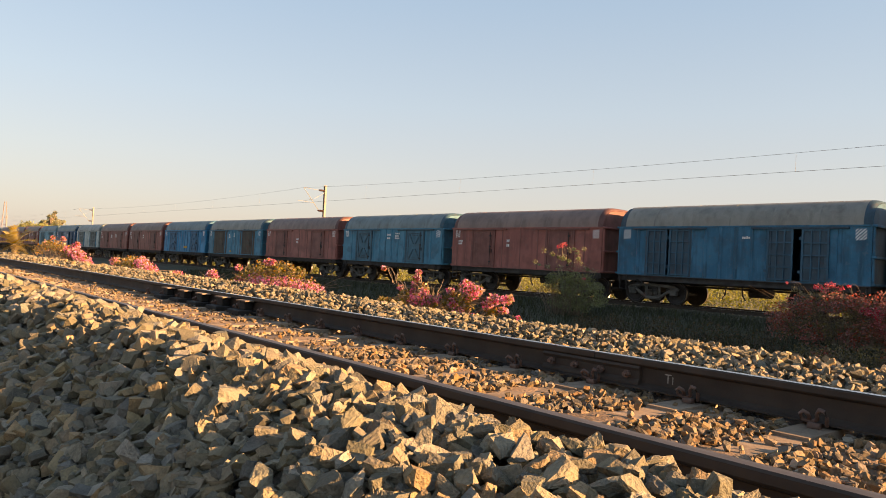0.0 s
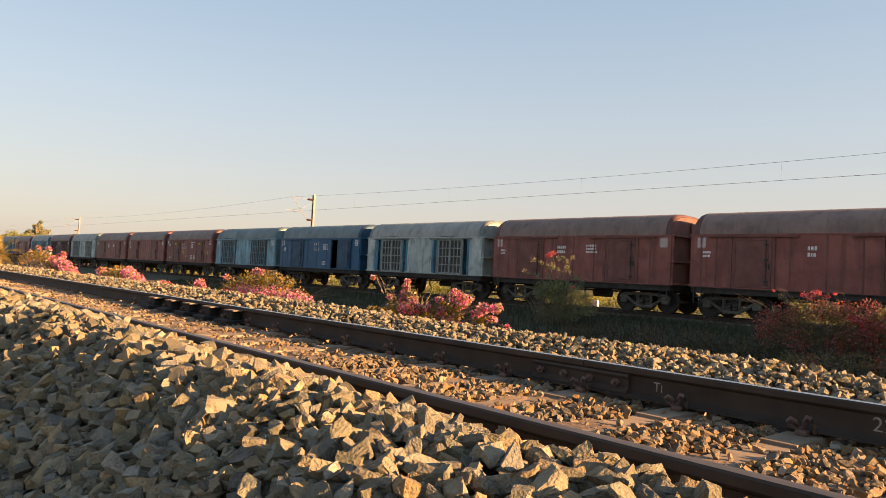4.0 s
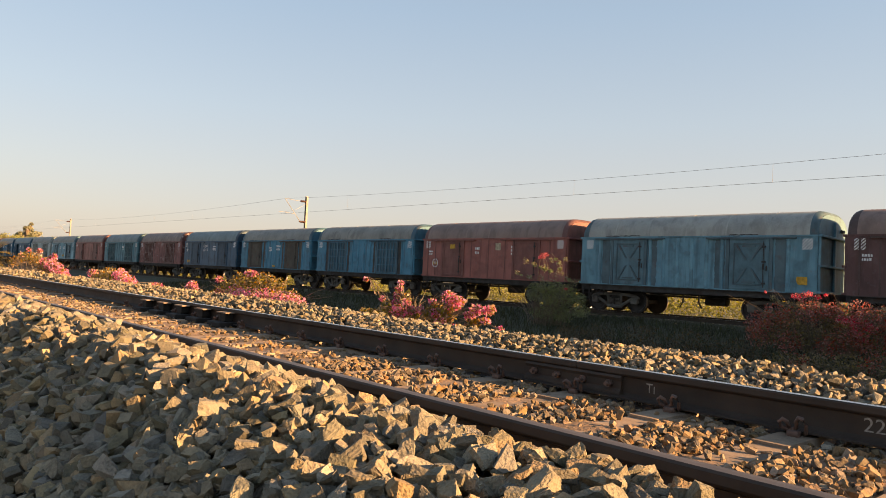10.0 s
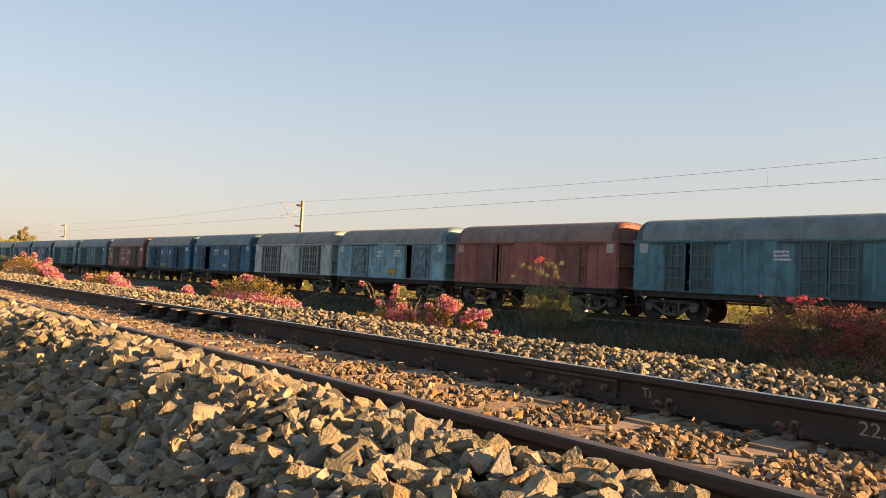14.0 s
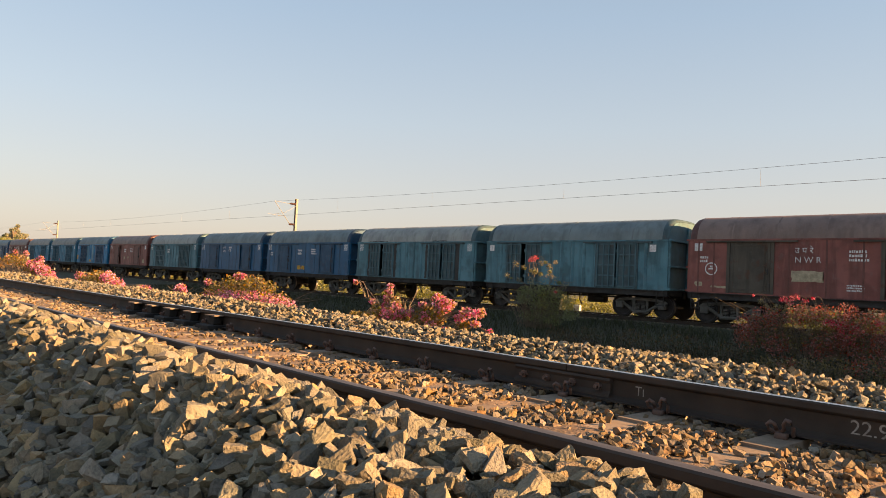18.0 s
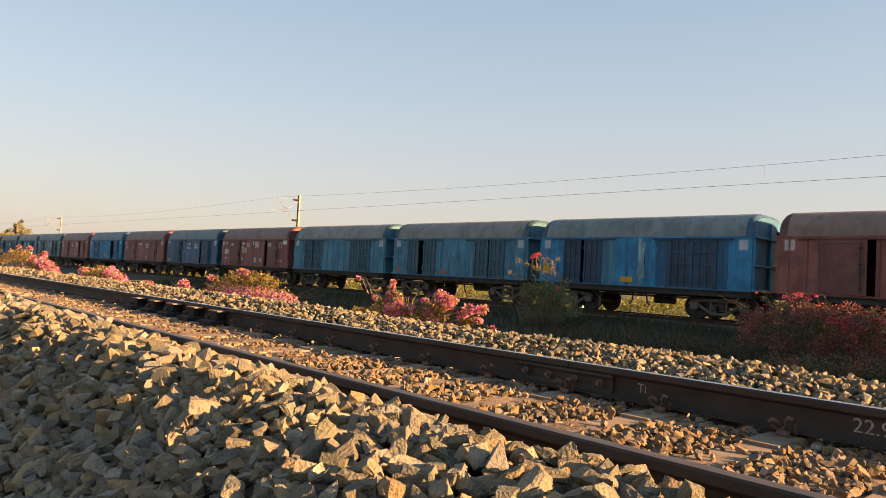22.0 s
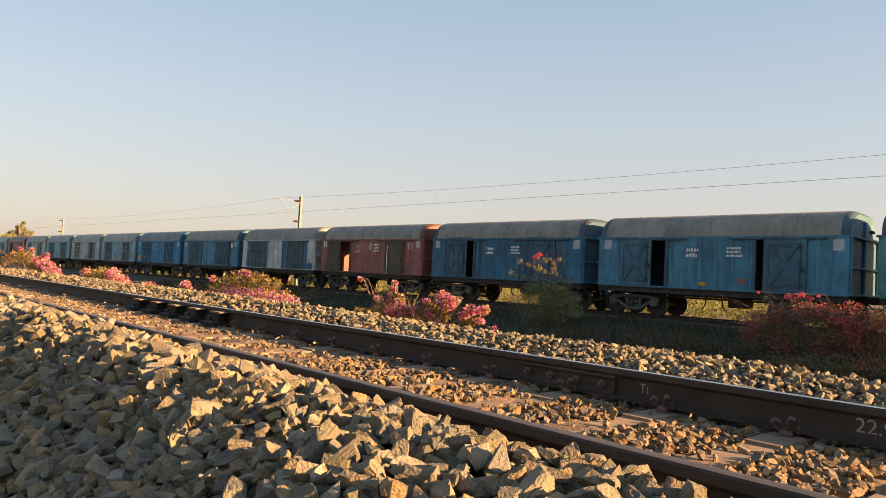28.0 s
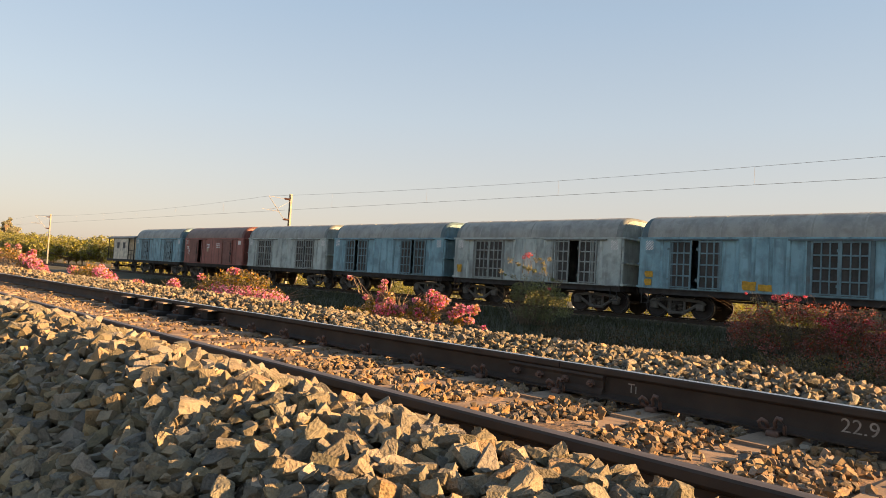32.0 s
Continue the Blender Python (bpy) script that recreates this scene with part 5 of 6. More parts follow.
def wagon(spec):
    """One covered goods wagon. spec: paint, roof paint, kind of door, how far the two doors stand open (metres), ribs, label, markings, panels of other paint."""
    colour, roof, door, open_l, open_r, ribs, label, marks, panels = spec
    w = new("goods_wagon")
    tagged(w, label, "goods wagon", "wagons of the goods train")
    part("underframe", SHARED["under"], w)
    part("floor", SHARED["floor"], w)
    part("roof", cached(roof_mesh, roof), w, "arched steel roof, dusty")
    part("gutter", cached(gutter_mesh, colour), w)
    part("sill_lip", cached(sill_lip_mesh, colour + "_worn"), w)
    h = BODY / 2
    for x in np.linspace(-h + 1.7, h - 1.7, 5):
        part("roof_seam", cached(seam_mesh, roof), w, "", pose(x, 0, 0))
    for m in (pose(h, 0, 0), pose(-h, 0, 0, 0, 0, 180)):
        part("roof_cap", cached(roof_cap_mesh, colour + "_dirty"), w, "rounded roof end in the wagon's colour", m @ pose(-h, 0, 0))
        end = part("end_wall", cached(end_mesh, colour + "_worn"), w, "", m)
        for y, tall in ((-1.54, -0.06), (0.0, 0.6), (1.54, -0.06)):
            part("stiffener", cached(stiffener_mesh, colour, tall), end, "", pose(0, y, 0))
        part("vent", cached(vent_mesh, "under"), end, "small dark hooded vent", pose(0, 0.8, EAVE + 0.3))
        for z in (SILL + 0.06, SILL + 1.0, EAVE - 0.02):
            part("cross_bar", cached(end_bar_mesh, colour), end, "", pose(0, 0, z))
    door_paint, door_dirt = colour, colour + "_dirty"
    if "_" in door:
        door, other = door.split("_", 1)
        door_paint, door_dirt = ("grime_door", "grime_door") if other == "grime" else (other, other + "_dirty")
    for side in (0, 180):
        gaps = []
        for x, o in zip(DOOR_AT, (open_l, open_r)):
            if side:
                o = o if o >= 0.9 else 0.0
                x = -x
            gaps.append((x, o))
        gaps.sort()
        if door == "bars":
            holes = tuple((x - LEAF_W, x + LEAF_W) for x, o in gaps)
        else:
            holes = tuple((x - 0.75, x + 0.75) for x, o in gaps)
        turn = pose(0, 0, 0, 0, 0, side)
        part("side_wall", cached(side_mesh, colour, holes), w, "", turn @ FRONT)
        for x, o in gaps:
            if door == "bars":
                slide = o / 2
                for lx, m in ((x - LEAF_W - slide, None), (x + slide, None)):
                    leaf = part("door_leaf", cached(leaf_mesh, "soot" if colour in ("grey", "pale") and door_paint == colour else colour + "_worn" if colour == "dark_maroon" else door_dirt), w, "barred steel door leaf", turn @ FRONT @ pose(lx, -0.02 if slide else 0, 0))
                    part("door_frame", cached(bars_frame_mesh, door_paint if door_paint == "grime_door" else door_paint + "_worn"), leaf)
            else:
                sheet_paint = door_paint + "_worn" if door_paint != "grime_door" else door_paint
                slider = part("sliding_door", cached(sliding_mesh, sheet_paint), w, "steel sliding door", turn @ FRONT @ pose(x - 0.75 + (o if x > 0 or side else -o), -0.06 if o else -0.02, 0))
                part("door_frame", cached(pressing_mesh, sheet_paint if door == "plain" or door_paint == "grime_door" else door_paint + "_dirty", door == "cross"), slider)
                part("handle", cached(handle_mesh, "under"), slider)
                part("lock_bar", cached(lock_bar_mesh, "under" if door_paint != "grime_door" else "grime_door"), slider)
                part("sill_bar", cached(sill_bar_mesh, colour), w, "", turn @ FRONT @ pose(x, 0, 0))
        for x, o in gaps:
            reach = LEAF_W + 0.07 if door == "bars" else 0.82
            post = door_dirt if door != "plain" or door_paint == "grime_door" else colour + "_worn"
            part("door_rail", cached(rail_bar_mesh, post), w, "", turn @ FRONT @ pose(x, 0, 0))
            for dx in (-reach, reach):
                part("door_post", cached(door_post_mesh, post), w, "", turn @ FRONT @ pose(x + dx, 0, 0))
        if "grim" in label:
            for x, o in gaps:
                for dx in (-1.33, LEAF_W + 0.02):
                    part("paint_patch", cached(ragged_mesh, "soot" if door == "bars" and door_paint != "grime_door" else door_dirt, 0.38, EAVE - SILL - 0.16, int(x * 10 + dx * 100) % 7), w, "soot-dark band beside the door", turn @ FRONT @ pose(x + dx, -0.0305, SILL + 0.03))
        if ribs:
            for x in np.arange(-h + 0.35, h - 0.2, 0.62):
                if all(abs(x - g) > (LEAF_W if door == "bars" else 0.8) + 0.08 for g, o in gaps):
                    if abs(x) > h - 0.8 and not side:
                        continue
                    over = [c for px, pz, pw, ph, c in panels if ph > 1.5 and px - 0.1 < x < px + pw + 0.1 and not side]
                    part("rib", cached(rib_mesh, over[0] if over else colour), w, "", turn @ FRONT @ pose(x, 0, 0))
        else:
            for x in (-4.62, -4.0, -1.2, 0.05, 1.2, 4.05):
                part("sheet_seam", cached(sheet_seam_mesh, colour + "_worn"), w, "", turn @ FRONT @ pose(x, 0, 0))
        if "grim" in label and not side:
            for k, (x, o) in enumerate(gaps):
                part("torn_flashing", cached(ragged_mesh, "soot", 1.7 - 0.6 * k, 0.05, k + 3), w, "torn dark strip of roof edge", FRONT @ pose(x - 1.2 + 0.4 * k, -0.022, EAVE + 0.02, -4, 0, 0))
    for x in (-3.55, 3.55):
        bogie(w, x)
    part("coupler", SHARED["coupler"], w, "", pose(h - 0.03, 0, 0))
    part("coupler", SHARED["coupler"], w, "", pose(-h + 0.03, 0, 0, 0, 0, 180))
    part("brake_cylinder", SHARED["cyl"], w, "", pose(0.6, 0.1, SILL - 0.5))
    part("step", SHARED["ladder"], w, "", FRONT @ pose(h - 0.45, 0, 0))
    part("step", SHARED["ladder"], w, "", FRONT @ pose(-h + 0.13, 0, 0))
    part("brake_wheel", SHARED["handwheel"], w, "", FRONT @ pose(-h + 1.0, 0.02, 0.82))
    for x in (-h + 0.22, h - 0.52):
        if any(col == "white" and abs(px - x) < 0.45 and pz > EAVE - 0.8 for px, pz, pw, ph, col in panels):
            continue
        part("marking", SHARED["stripes"], w, "slanted white warning stripes", FRONT @ pose(x, -0.031, EAVE - 0.52), kind="stuff")
    for x, z, ww, hh, col in panels:
        on_door = door != "bars" and any(abs(x + ww / 2 - d) < 0.7 for d in DOOR_AT)
        shape = cached(ragged_mesh, col, ww, hh, int(100 * x) % 9) if col != "white" else cached(plate_mesh, col, ww, hh)
        part("paint_patch", shape, w, "", FRONT @ pose(x, -0.116 if on_door else -0.0305 if hh > 1.5 or not ribs else -0.07, z))
    for words, x, z, size in marks:
        if isinstance(words, str):
            side_text(w, words, x, z, size)
        elif words == 0:
            part("emblem", cached(ring_mesh, size), w, "round white painted emblem", FRONT @ pose(x, -0.031, z))
        elif words == 1:
            part("emblem", cached(hoop_mesh, size), w, "white painted ring with two letters", FRONT @ pose(x, -0.031, z))
            side_text(w, "NP", x - 0.72 * size, z - 0.32 * size, size * 0.95)
        elif words == 2:
            part("emblem", cached(oval_mesh, size), w, "white painted oval with dark lettering", FRONT @ pose(x, -0.031, z))
        else:
            part("marking", cached(bars_mesh, words[0], words[1], size, words[0] * 7 + int(words[1] * 10)), w, "worn white stencilled marks", FRONT @ pose(x, -0.073 if ribs else -0.031, z), kind="stuff")
    return w


def ring_mesh(r):
    """A painted round emblem: a ring with a bar and a dot in it."""
    bm = bmesh.new()
    k = 28
    for a, b in ((r * 0.82, r),):
        vs = [[bm.verts.new((q * math.cos(i * math.tau / k), -0.003, q * math.sin(i * math.tau / k))) for q in (a, b)] for i in range(k)]
        for i in range(k):
            bm.faces.new((vs[i][0], vs[i][1], vs[(i + 1) % k][1], vs[(i + 1) % k][0]))
    box(bm, -0.45 * r, -0.004, -0.12 * r, 0.45 * r, -0.002, 0.1 * r)
    box(bm, -0.2 * r, -0.004, 0.2 * r, 0.2 * r, -0.002, 0.5 * r)
    return mesh_of(bm, M["white"])


def hoop_mesh(r):
    """A plain painted ring."""
    bm = bmesh.new()
    k = 28
    vs = [[bm.verts.new((q * math.cos(i * math.tau / k), -0.003, q * math.sin(i * math.tau / k))) for q in (r * 0.86, r * 1.05)] for i in range(k)]
    for i in range(k):
        bm.faces.new((vs[i][0], vs[i][1], vs[(i + 1) % k][1], vs[(i + 1) % k][0]))
    return mesh_of(bm, M["white"])


def oval_mesh(r):
    """A filled oval with two rows of dark bars across it."""
    bm = bmesh.new()
    k = 28
    bm.faces.new([bm.verts.new((1.25 * r * math.cos(i * math.tau / k), -0.003, 0.8 * r * math.sin(i * math.tau / k))) for i in range(k)])
    for z, n in ((0.12, 5), (-0.3, 3)):
        for i in range(n):
            x = (i - (n - 1) / 2) * 0.34 * r
            dark = bmesh.ops.create_cube(bm, size=1.0)["verts"]
            bmesh.ops.scale(bm, vec=(0.2 * r, 0.002, 0.26 * r), verts=dark)
            bmesh.ops.translate(bm, vec=(x, -0.005, (z + 0.09) * r), verts=dark)
            for f in {f for v in dark for f in v.link_faces}:
                f.material_index = 1
    return mesh_of(bm, [M["white"], M["maroon_dirty"]])


def rail_bar_mesh(mat):
    bm = bmesh.new()
    box(bm, -1.7, -0.13, EAVE - 0.12, 1.7, -0.03, EAVE - 0.06)
    return mesh_of(bm, mat)


def sill_bar_mesh(mat):
    bm = bmesh.new()
    box(bm, -1.7, -0.1, SILL, 1.7, -0.03, SILL + 0.035)
    return mesh_of(bm, mat)


def door_post_mesh(mat):
    bm = bmesh.new()
    box(bm, -0.06, -0.075, SILL + 0.02, 0.06, -0.028, EAVE - 0.12)
    return mesh_of(bm, mat)


NUM = ((3, 0.55), 0.75, EAVE - 0.5, 0.1)       # number block beside the middle
LOW = ((3, 0.5), 0.7, SILL + 0.45, 0.06)
TARE = ((2, 0.3), -4.55, EAVE - 0.75, 0.1)
ZONE = ((2, 0.45), -0.9, EAVE - 0.6, 0.15)


def zone(words, upper="", x=-1.0, z=EAVE - 0.86):
    """The railway's initials in two scripts, one over the other; bars where the upper line cannot be read."""
    return [(" ".join(words), x, z, 0.3), (upper, x, z + 0.34, 0.3) if upper else ((1, 0.55), x, z + 0.31, 0.19)]


def yel(x=-0.3, z=SILL + 0.25):
    return [(x, z, 0.42, 0.28, "yellow"), (x + 0.5, z, 0.42, 0.28, "yellow")]


B_, G_, R_, P_ = "roof_blue", "roof_grey", "roof_brown", "roof_pale"
# paint, roof, doors, opening at each door, ribs, label, marks, panels; from the front of the train to its end
TRAIN = [
    ("navy", B_, "bars", 0.0, 0.0, True, "weathered dark blue covered goods wagon", [], []),
    ("deep", G_, "bars", 0.12, 0.3, True, "weathered blue covered wagon with barred doors ajar", [((1, 0.3), 0.55, EAVE - 0.5, 0.1)], []),
    ("maroon", R_, "plain", 0.0, 0.0, False, "faded red-brown covered goods wagon, doors shut", [((2, 0.2), -0.9, EAVE - 0.75, 0.16), TARE], []),
    ("blue", B_, "cross", 0.0, 0.0, True, "weathered blue covered wagon with cross-pressed doors shut", [((2, 0.3), -0.1, EAVE - 0.45, 0.14), ((3, 0.4), 0.7, EAVE - 0.35, 0.1)], []),
    ("maroon", R_, "plain", 0.0, 0.0, False, "faded red-brown covered goods wagon, doors shut", [((2, 0.22), -0.35, EAVE - 0.8, 0.14)], []),
    ("blue", G_, "plain_grime", 0.0, 0.0, True, "blue covered wagon with grimy brown doors", [((2, 0.2), -0.8, EAVE - 0.5, 0.14), ((2, 0.2), 0.1, EAVE - 0.4, 0.14)], [(-0.55, SILL + 0.2, 0.3, 0.14, "yellow")]),
    ("bright", B_, "cross", 0.0, 0.0, True, "bright blue covered wagon with shut pressed doors", [], [(0.2, SILL + 0.35, 0.8, 0.22, "yellow")]),
    ("brown", R_, "plain", 0.0, 0.0, False, "dark red-brown covered goods wagon, doors shut", [((2, 0.25), -0.6, EAVE - 0.6, 0.16), TARE], []),
    ("brown", R_, "plain", 0.0, 0.0, False, "dark red-brown covered goods wagon, doors shut", [ZONE, NUM, TARE], []),
    ("grey", P_, "bars", 0.0, 0.0, True, "grey covered wagon with blue patches round its grimy barred doors", [], [(-4.3, SILL + 0.06, 0.7, 1.9, "blue"), (-1.6, SILL + 0.06, 0.5, 1.9, "blue"), (1.1, SILL + 0.06, 0.5, 1.9, "blue"), (3.6, SILL + 0.06, 0.4, 1.9, "blue")]),
    ("royal", B_, "plain", 0.0, 0.75, False, "dark royal blue covered wagon with one door open", zone("SCR", "द म रे", -0.35) + [NUM, LOW, TARE], []),
    ("pale", B_, "bars", 0.1, 0.25, True, "pale blue covered wagon with grimy barred doors ajar", [], []),
    ("brown", R_, "plain", 0.0, 0.0, False, "red-brown covered wagon with white lettering and yellow panels",
     zone("ECoR", "पू त रे", -1.25) + [((1, 0.8), 0.6, EAVE - 0.3, 0.09), ((2, 0.45), 0.6, EAVE - 0.56, 0.15), ((3, 0.35), 0.6, SILL + 0.55, 0.09), ((3, 0.4), 1.15, SILL + 0.55, 0.09), ((2, 0.3), -4.55, EAVE - 0.5, 0.1), ((1, 0.4), -4.4, SILL + 0.35, 0.1)], [(-3.0, EAVE - 0.5, 0.5, 0.22, "yellow"), (2.3, EAVE - 0.5, 0.5, 0.22, "yellow"), (-1.35, EAVE - 1.35, 0.38, 0.36, "yellow"), (-4.85, EAVE - 0.4, 0.28, 0.28, "white"), (-4.8, SILL + 0.7, 0.3, 0.14, "cream"), (-0.6, SILL + 0.5, 0.4, 0.12, "yellow"), (3.9, SILL + 0.75, 0.45, 0.3, "yellow")]),
    ("maroon", R_, "plain", 0.06, 0.0, False, "red-brown covered goods wagon, one door just ajar", [TARE], []),
    ("maroon", R_, "plain", 0.0, 0.14, False, "red-brown covered goods wagon, one door just ajar", [ZONE, NUM], []),
    ("grey", P_, "bars", 0.0, 0.0, True, "pale grey covered wagon with grimy barred doors shut", zone("WCR", "प म रे") + [((3, 0.42), 0.75, EAVE - 0.38, 0.13)], []),
    ("dark_maroon", R_, "bars", 0.0, 0.0, False, "dark maroon covered goods wagon, doors shut", [("ECoR", -1.35, EAVE - 0.95, 0.26), ((3, 0.35), -0.1, EAVE - 0.3, 0.08), TARE], [(2.36, SILL + 0.42, 0.08, 0.16, "white")]),
    ("sky", P_, "cross", 0.0, 0.0, True, "pale blue-grey covered wagon with grimy cross-pressed doors", [], [(4.35, SILL + 0.3, 0.35, 0.3, "yellow")]),
    ("maroon", R_, "plain", 0.0, 0.0, False, "red-brown covered wagon with a yellow emblem and panel",
     [((2, 0.25), -0.9, EAVE - 0.6, 0.15), ((3, 0.35), 1.6, EAVE - 0.5, 0.12), TARE, (0, -4.0, SILL + 0.75, 0.24)], [(-2.75, EAVE - 0.55, 0.4, 0.24, "yellow"), (0.55, EAVE - 0.62, 0.34, 0.38, "cream"), (-4.15, SILL + 0.67, 0.3, 0.16, "yellow")]),
    ("blue", G_, "bars", 0.0, 0.0, True, "blue covered wagon with grimy barred doors shut", [], []),
    ("blue", G_, "plain_grime", 0.0, 0.0, True, "blue covered wagon with grimy brown doors", [((2, 0.4), -0.6, EAVE - 0.6, 0.14), ((2, 0.5), 0.5, EAVE - 0.5, 0.16)], [(0.0, SILL + 0.12, 0.4, 0.14, "yellow")]),
    ("navy", B_, "plain", 0.0, 0.0, False, "navy blue covered wagon, dusty, doors shut", zone("SECR", "द पू म रे") + [TARE, NUM], [(-4.3, SILL + 0.2, 0.5, 0.25, "yellow")]),
    ("peeled", R_, "bars", 0.0, 0.0, False, "badly weathered red covered goods wagon, paint peeling", [], [(3.9, SILL + 0.4, 0.3, 0.25, "dark_maroon")]),
    ("teal", B_, "bars", 0.22, 0.05, True, "weathered teal covered wagon with barred doors ajar", [NUM], []),
    ("maroon", R_, "plain", 0.1, 0.0, False, "red-brown covered wagon, one door just ajar", [], []),
    ("pale", G_, "cross", 0.0, 0.55, True, "pale blue covered wagon with one door open", [ZONE, NUM], [(0.2, SILL + 0.3, 0.8, 0.25, "yellow")]),
    ("grey", G_, "bars", 0.0, 0.0, True, "grey covered wagon with grimy barred doors shut", [], []),
    ("deep", B_, "cross", 0.75, 0.2, False, "deep blue covered wagon with both doors open", zone("NCR") + [NUM, LOW], []),
    ("deep", G_, "bars", 0.3, 0.4, True, "blue covered wagon with yellow patches, barred doors open", [((2, 0.35), -1.2, EAVE - 0.6, 0.14), ((2, 0.4), 0.6, EAVE - 0.6, 0.14)], [(-4.7, SILL + 0.35, 0.35, 0.3, "yellow"), (-4.7, SILL + 0.75, 0.35, 0.3, "yellow"), (-1.15, SILL + 0.18, 0.42, 0.26, "yellow"), (-0.5, SILL + 0.16, 0.42, 0.26, "yellow"), (-4.7, SILL + 1.1, 0.3, 0.25, "yellow"), (4.25, EAVE - 0.5, 0.5, 0.32, "white")]),
    ("brown", R_, "plain_grime", 0.0, 0.14, False, "red-brown covered wagon with large white markings", zone("NWR", "उ प रे") + [(0, -4.1, SILL + 0.95, 0.25), NUM, LOW, TARE], [(-1.1, SILL + 0.55, 1.05, 0.4, "cream"), (-4.75, SILL + 0.25, 0.3, 0.18, "cream"), (-4.1, SILL + 0.2, 0.6, 0.1, "cream"), (-4.8, EAVE - 0.45, 0.32, 0.3, "white"), (4.3, EAVE - 0.5, 0.45, 0.3, "white")]),
    ("teal", B_, "bars", 0.3, 0.1, True, "blue-grey covered wagon with barred doors ajar", [], [(-4.8, EAVE - 0.5, 0.3, 0.3, "white"), (4.2, EAVE - 0.5, 0.3, 0.3, "white")]),
    ("teal", P_, "bars", 0.3, 0.2, True, "faded grey-teal covered wagon with grimy barred doors ajar", [], []),
    ("royal", B_, "plain", 0.0, 0.12, False, "royal blue covered wagon with two yellow panels", [ZONE, NUM, TARE], yel(-0.9)),
    ("royal", B_, "plain", 0.0, 0.28, False, "deep blue covered wagon, one door partly open", [("N C R", -1.0, EAVE - 0.7, 0.22), ("उ म रे", -1.0, EAVE - 0.42, 0.22), ((3, 0.4), -0.1, EAVE - 0.35, 0.1)], []),
    ("teal", P_, "bars", 0.0, 0.15, True, "pale teal covered wagon with barred doors", [ZONE], []),
    ("brown", R_, "plain", 0.25, 0.0, False, "red-brown covered wagon, one door partly open", [ZONE, NUM], [(-0.9, SILL + 0.55, 0.3, 0.3, "cream"), (0.1, SILL + 0.65, 0.3, 0.2, "cream"), (4.0, SILL + 0.25, 0.5, 0.35, "cream"), (4.5, EAVE - 0.5, 0.3, 0.35, "white")]),
    ("bright", B_, "bars_royal", 0.2, 0.0, True, "blue covered wagon in patches of several blues", [], [(-4.8, SILL + 0.4, 0.35, 0.5, "yellow"), (-0.6, SILL + 0.15, 0.6, 0.25, "yellow"), (0.2, SILL + 0.35, 0.32, 1.55, "pale"), (-1.5, SILL + 0.05, 0.5, 1.95, "blue"), (1.05, SILL + 0.05, 0.55, 1.95, "royal"), (3.58, SILL + 0.05, 0.5, 1.95, "royal")]),
    ("blue", G_, "bars", 0.45, 0.15, True, "blue covered wagon with barred doors open", [], [(-4.7, SILL + 0.18, 0.4, 0.25, "maroon"), (-0.9, SILL + 0.12, 0.35, 0.25, "maroon")]),
    ("blue", G_, "bars", 0.2, 0.1, True, "blue-grey covered wagon with barred doors ajar", [], []),
    ("brown", R_, "plain", 0.12, 0.45, False, "red-brown covered wagon with many painted markings, doors open",
     [((2, 0.3), -4.3, 3.0, 0.1), (2, -4.2, 2.3, 0.27), ((1, 0.5), -4.4, 1.75, 0.12), ("NFR", -1.75, 2.6, 0.22), ((1, 0.4), -1.75, 2.86, 0.2), ((3, 0.5), -0.95, 2.9, 0.06), ((3, 0.5), 0.35, 2.98, 0.11), ((3, 0.3), 0.3, 1.8, 0.09), ((3, 0.35), 1.05, 1.8, 0.09), (1, 4.0, 2.85, 0.24), ((2, 0.7), 2.9, 1.6, 0.08)],
     [(-3.3, 2.75, 0.38, 0.25, "cream"), (-1.65, 2.2, 0.75, 0.45, "cream"), (-1.8, 1.65, 0.38, 0.25, "cream"), (2.35, 2.72, 0.55, 0.3, "cream"), (0.0, 2.85, 0.18, 0.3, "white"), (-4.85, 2.85, 0.3, 0.28, "white"), (4.4, 2.9, 0.5, 0.28, "white"), (3.45, 1.62, 0.9, 0.16, "cream")]),
    ("royal", B_, "plain", 0.1, 0.4, False, "royal blue covered wagon, doors partly open", zone("SCR", "द म रे", -0.6) + [NUM], [(-4.6, SILL + 0.15, 0.4, 0.2, "yellow")]),
    ("brown", R_, "plain", 0.0, 0.0, False, "dark brown covered wagon with white lettering, doors shut", zone("SR") + [NUM, LOW, TARE], []),
    ("bright", B_, "cross", 0.0, 0.95, True, "bright blue covered wagon with one wide open door", [], [(0.0, SILL + 0.25, 0.8, 0.25, "yellow")]),
    ("maroon", R_, "plain", 0.05, 0.75, False, "red-brown covered wagon with one door open", [ZONE, NUM, LOW, TARE], []),
    ("teal", B_, "cross", 0.0, 0.6, False, "dull blue covered wagon with two yellow panels and an open door", [("WCR", -0.1, EAVE - 0.85, 0.24), ((1, 0.4), -0.1, EAVE - 0.6, 0.16), ((3, 0.5), 1.0, EAVE - 0.5, 0.14)], yel(-0.2)),
    ("blue", G_, "cross", 0.6, 0.3, True, "blue-grey covered wagon with cross-pressed doors open", [ZONE, NUM], [(-0.35, SILL + 0.15, 0.35, 0.15, "yellow"), (1.2, SILL + 0.3, 0.3, 0.2, "maroon")]),
    ("deep", G_, "cross", 0.45, 0.0, True, "blue covered wagon with grimy pressed doors, one open", [ZONE, NUM], []),
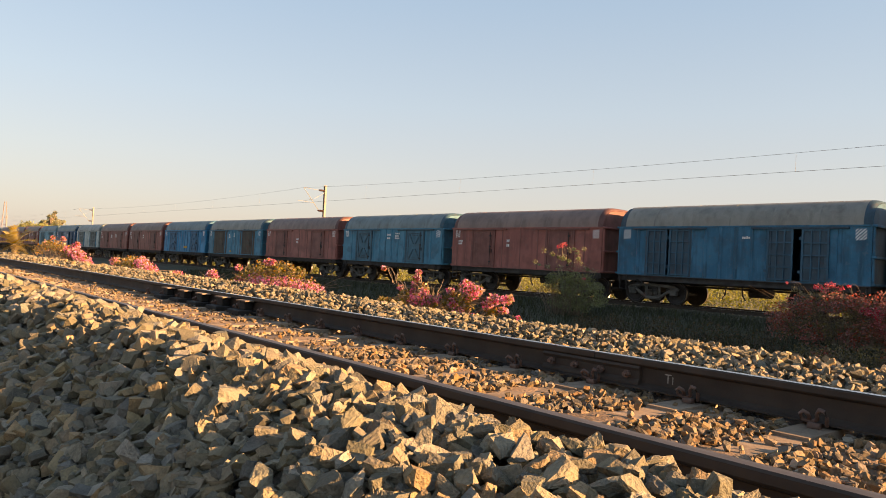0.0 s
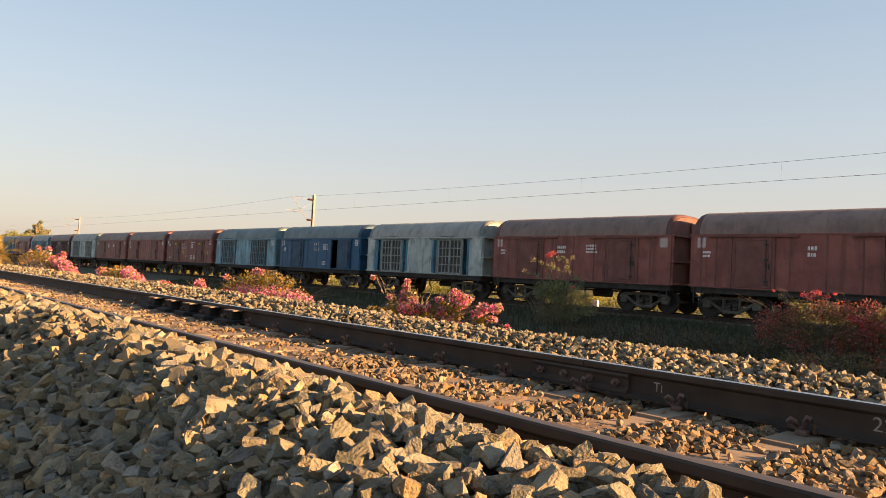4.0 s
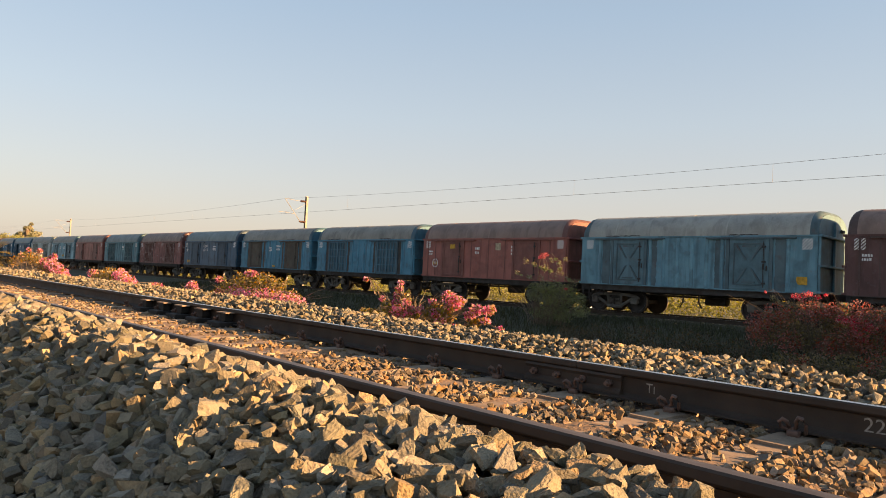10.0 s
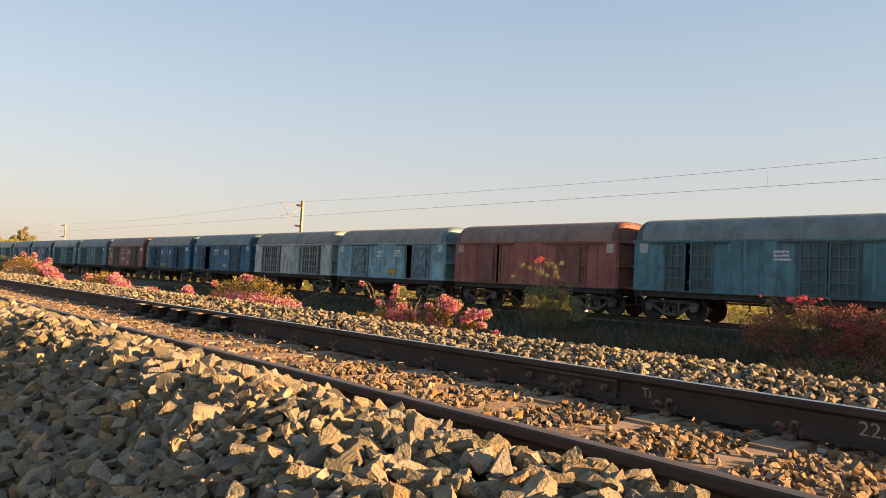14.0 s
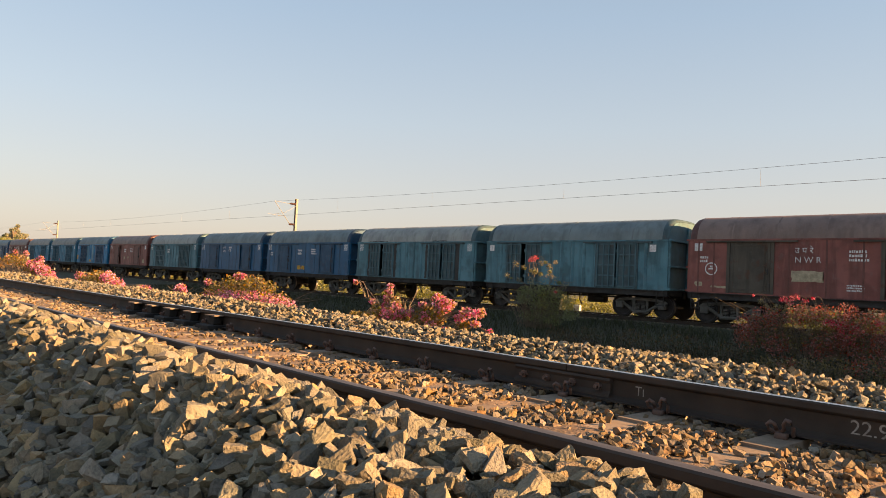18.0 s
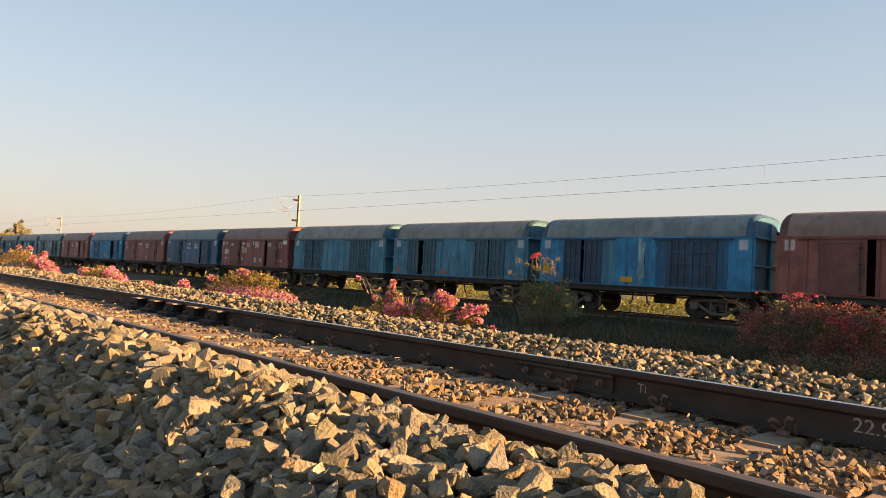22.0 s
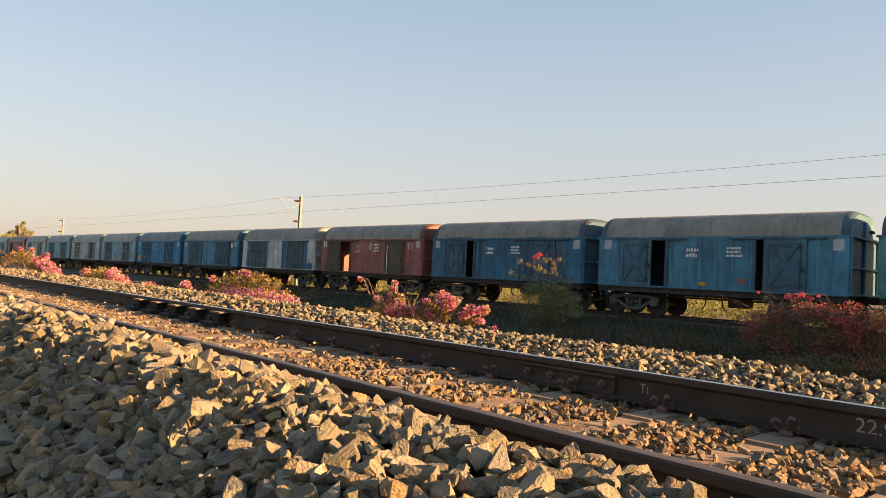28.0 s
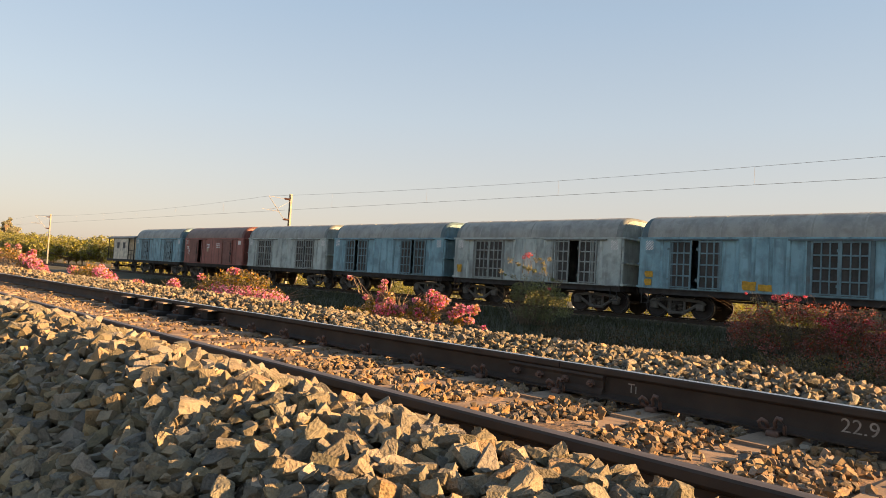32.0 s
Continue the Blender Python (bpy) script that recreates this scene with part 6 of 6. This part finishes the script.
    ("maroon", G_, "plain_grime", 0.95, 0.15, False, "red-brown covered wagon, light showing through an open door", [("N R", -1.2, EAVE - 0.85, 0.26), ("उ रे", -1.2, EAVE - 0.55, 0.26), (1, 4.0, EAVE - 0.4, 0.2), ((3, 0.4), 0.6, EAVE - 0.4, 0.13)], [(-4.8, EAVE - 0.5, 0.32, 0.38, "white"), (0.1, EAVE - 0.66, 0.3, 0.42, "cream")]),
    ("white_old", G_, "bars_teal", 0.0, 0.1, True, "off-white covered wagon with blue patches round its dull doors", [((2, 0.2), -4.2, EAVE - 0.55, 0.08), ((1, 0.4), -0.2, EAVE - 0.95, 0.22)], [(-4.3, SILL + 0.06, 0.65, 1.95, "royal"), (-1.62, SILL + 0.06, 0.42, 1.95, "royal"), (0.92, SILL + 0.06, 0.72, 1.95, "royal"), (3.56, SILL + 0.06, 0.55, 1.95, "royal"), (4.22, SILL + 0.06, 0.7, 0.42, "royal")]),
    ("blue", G_, "bars", 0.0, 0.1, True, "blue covered wagon with grimy barred doors", [], [(4.0, EAVE - 0.6, 0.3, 0.35, "white")]),
    ("bright", B_, "bars", 0.1, 0.0, True, "bright blue covered wagon with barred doors", zone("NCR", "उ म रे", -0.75), [(-4.6, SILL + 0.2, 0.6, 0.5, "yellow")]),
    ("pale", P_, "bars", 0.3, 0.0, True, "pale blue covered wagon with yellow patches, one barred door open", [], [(-4.75, SILL + 0.45, 0.35, 0.25, "yellow"), (-4.75, SILL + 0.1, 0.3, 0.28, "yellow"), (-0.7, SILL + 0.1, 0.5, 0.35, "yellow"), (-0.1, SILL + 0.1, 0.5, 0.25, "yellow")]),
    ("grey", P_, "bars", 0.0, 0.55, True, "pale grey covered wagon with one barred door wide open", [], [(-4.75, SILL + 0.3, 0.3, 0.4, "yellow")]),
    ("pale", P_, "bars", 0.35, 0.25, True, "pale blue-grey covered wagon with barred doors ajar", [], []),
    ("grey", P_, "bars", 0.0, 0.2, True, "pale grey covered wagon with barred doors ajar", [], []),
    ("maroon", R_, "plain", 0.5, 0.15, False, "red-brown covered wagon with white markings, doors open", [(0, -4.1, SILL + 0.95, 0.25), ZONE, NUM, TARE], [(-0.9, EAVE - 1.1, 0.3, 0.3, "cream"), (4.3, EAVE - 0.5, 0.4, 0.3, "white")]),
    ("pale", P_, "cross", 0.0, 0.1, True, "pale blue covered wagon with cross-pressed doors", [], []),
]

# two more wagons go before these; only their shade comes into view
AHEAD = [
    ("maroon", R_, "plain", 0.0, 0.0, False, "red-brown covered goods wagon, doors shut", [], []),
    ("blue", G_, "bars", 0.0, 0.0, True, "weathered blue covered wagon with barred doors", [], []),
]
train = [wagon(s) for s in AHEAD + TRAIN]


def brake_van():
    """The guard's van at the end of the train: a cabin with a roofed platform at each end."""
    v = new("brake_van")
    tagged(v, "cream guard's van with open platform at the train's end", "brake van", "wagons of the goods train")
    bm = bmesh.new()
    box(bm, -3.6, -1.5, SILL - 0.25, 3.6, 1.5, SILL, 0.02)
    part("underframe", mesh_of(bm, M["under"]), v)
    bm = bmesh.new()
    box(bm, -1.9, -1.45, SILL, 1.9, -1.4, 3.35), box(bm, -1.9, 1.4, SILL, 1.9, 1.45, 3.35)
    box(bm, -1.9, -1.4, SILL, -1.85, 1.4, 3.35), box(bm, 1.85, -1.4, SILL, 1.9, 1.4, 3.35)
    part("cabin", mesh_of(bm, M["cream_wall"]), v, "weathered cream cabin")
    bm = bmesh.new()
    shell(bm, roof_outline(1.55, 3.33, 3.62), -3.6, 3.6, 0.05)
    part("roof", mesh_of(bm, M["roof_grey"]), v)
    bm = bmesh.new()
    box(bm, -0.3, -1.462, 2.3, 0.3, -1.448, 2.9)
    part("window", mesh_of(bm, M["inside"]), v, "small dark window", pose(-0.7, 0, 0))
    part("window", v.children[-1].data, v, "small dark window", pose(0.9, 0, 0))
    for x in (-3.5, -2.0, 2.0, 3.5):
        bm = bmesh.new()
        box(bm, x - 0.04, -1.45, SILL, x + 0.04, -1.37, 3.35)
        part("post", mesh_of(bm, M["under"]), v)
    for x0, x1 in ((-3.5, -2.0), (2.0, 3.5)):
        bm = bmesh.new()
        for z in (1.65, 2.1):
            tube(bm, [(x0, -1.41, z), (x1, -1.41, z)], 0.025)
        tube(bm, [((x0 + x1) / 2, -1.41, SILL), ((x0 + x1) / 2, -1.41, 2.1)], 0.025)
        part("railing", mesh_of(bm, M["under"]), v)
    for x in (-2.3, 2.3):
        for y in (-1.1, 1.1):
            bm = bmesh.new()
            box(bm, x - 0.9, y - 0.05, 0.62, x + 0.9, y + 0.05, 0.75, 0.02)
            box(bm, x - 0.12, y - 0.1, 0.38, x + 0.12, y + 0.1, 0.65, 0.03)
            part("side_frame", mesh_of(bm, M["under"]), v)
        part("wheelset", SHARED["wheels"], v, "", pose(x, 0, 0))
    return v


van = brake_van()

# ---- motion ----


PULL = [(0, -0.35), (1, -0.59), (2, -0.24), (3, -0.43), (6, -0.19), (7, 0.08), (8, -0.05), (9, -0.08), (10, 0.17), (11, -0.22), (12, -0.06), (13, -0.35), (14, -0.18), (17, -0.14), (18, -0.47), (19, -0.17), (20, 0.12), (21, -0.28), (22, 0.05), (23, -0.34), (24, -0.1), (25, 0.01), (28, -0.49), (29, -0.23), (30, -0.17), (31, -0.5), (32, -0.22)]


def travelled(t):
    """Wagon lengths the train has moved on since the start: it slows very slightly, and its pull is a little uneven (metres in PULL)."""
    return 1.59528 * t - 9.2483e-4 * t * t + 4.406e-6 * t ** 3 + float(np.interp(t, [a for a, b in PULL], [b for a, b in PULL])) / PITCH


def motions():
    for i, w in enumerate(train + [van]):
        x0 = -7.1 + PITCH / 2 - (i - len(AHEAD)) * PITCH
        if w is van:
            x0 += PITCH / 2 - 4.0
        walk(w, [(t, pose(x0 + PITCH * travelled(t), FAR_Y, FAR_Z)) for t in range(0, 33)])


motions()
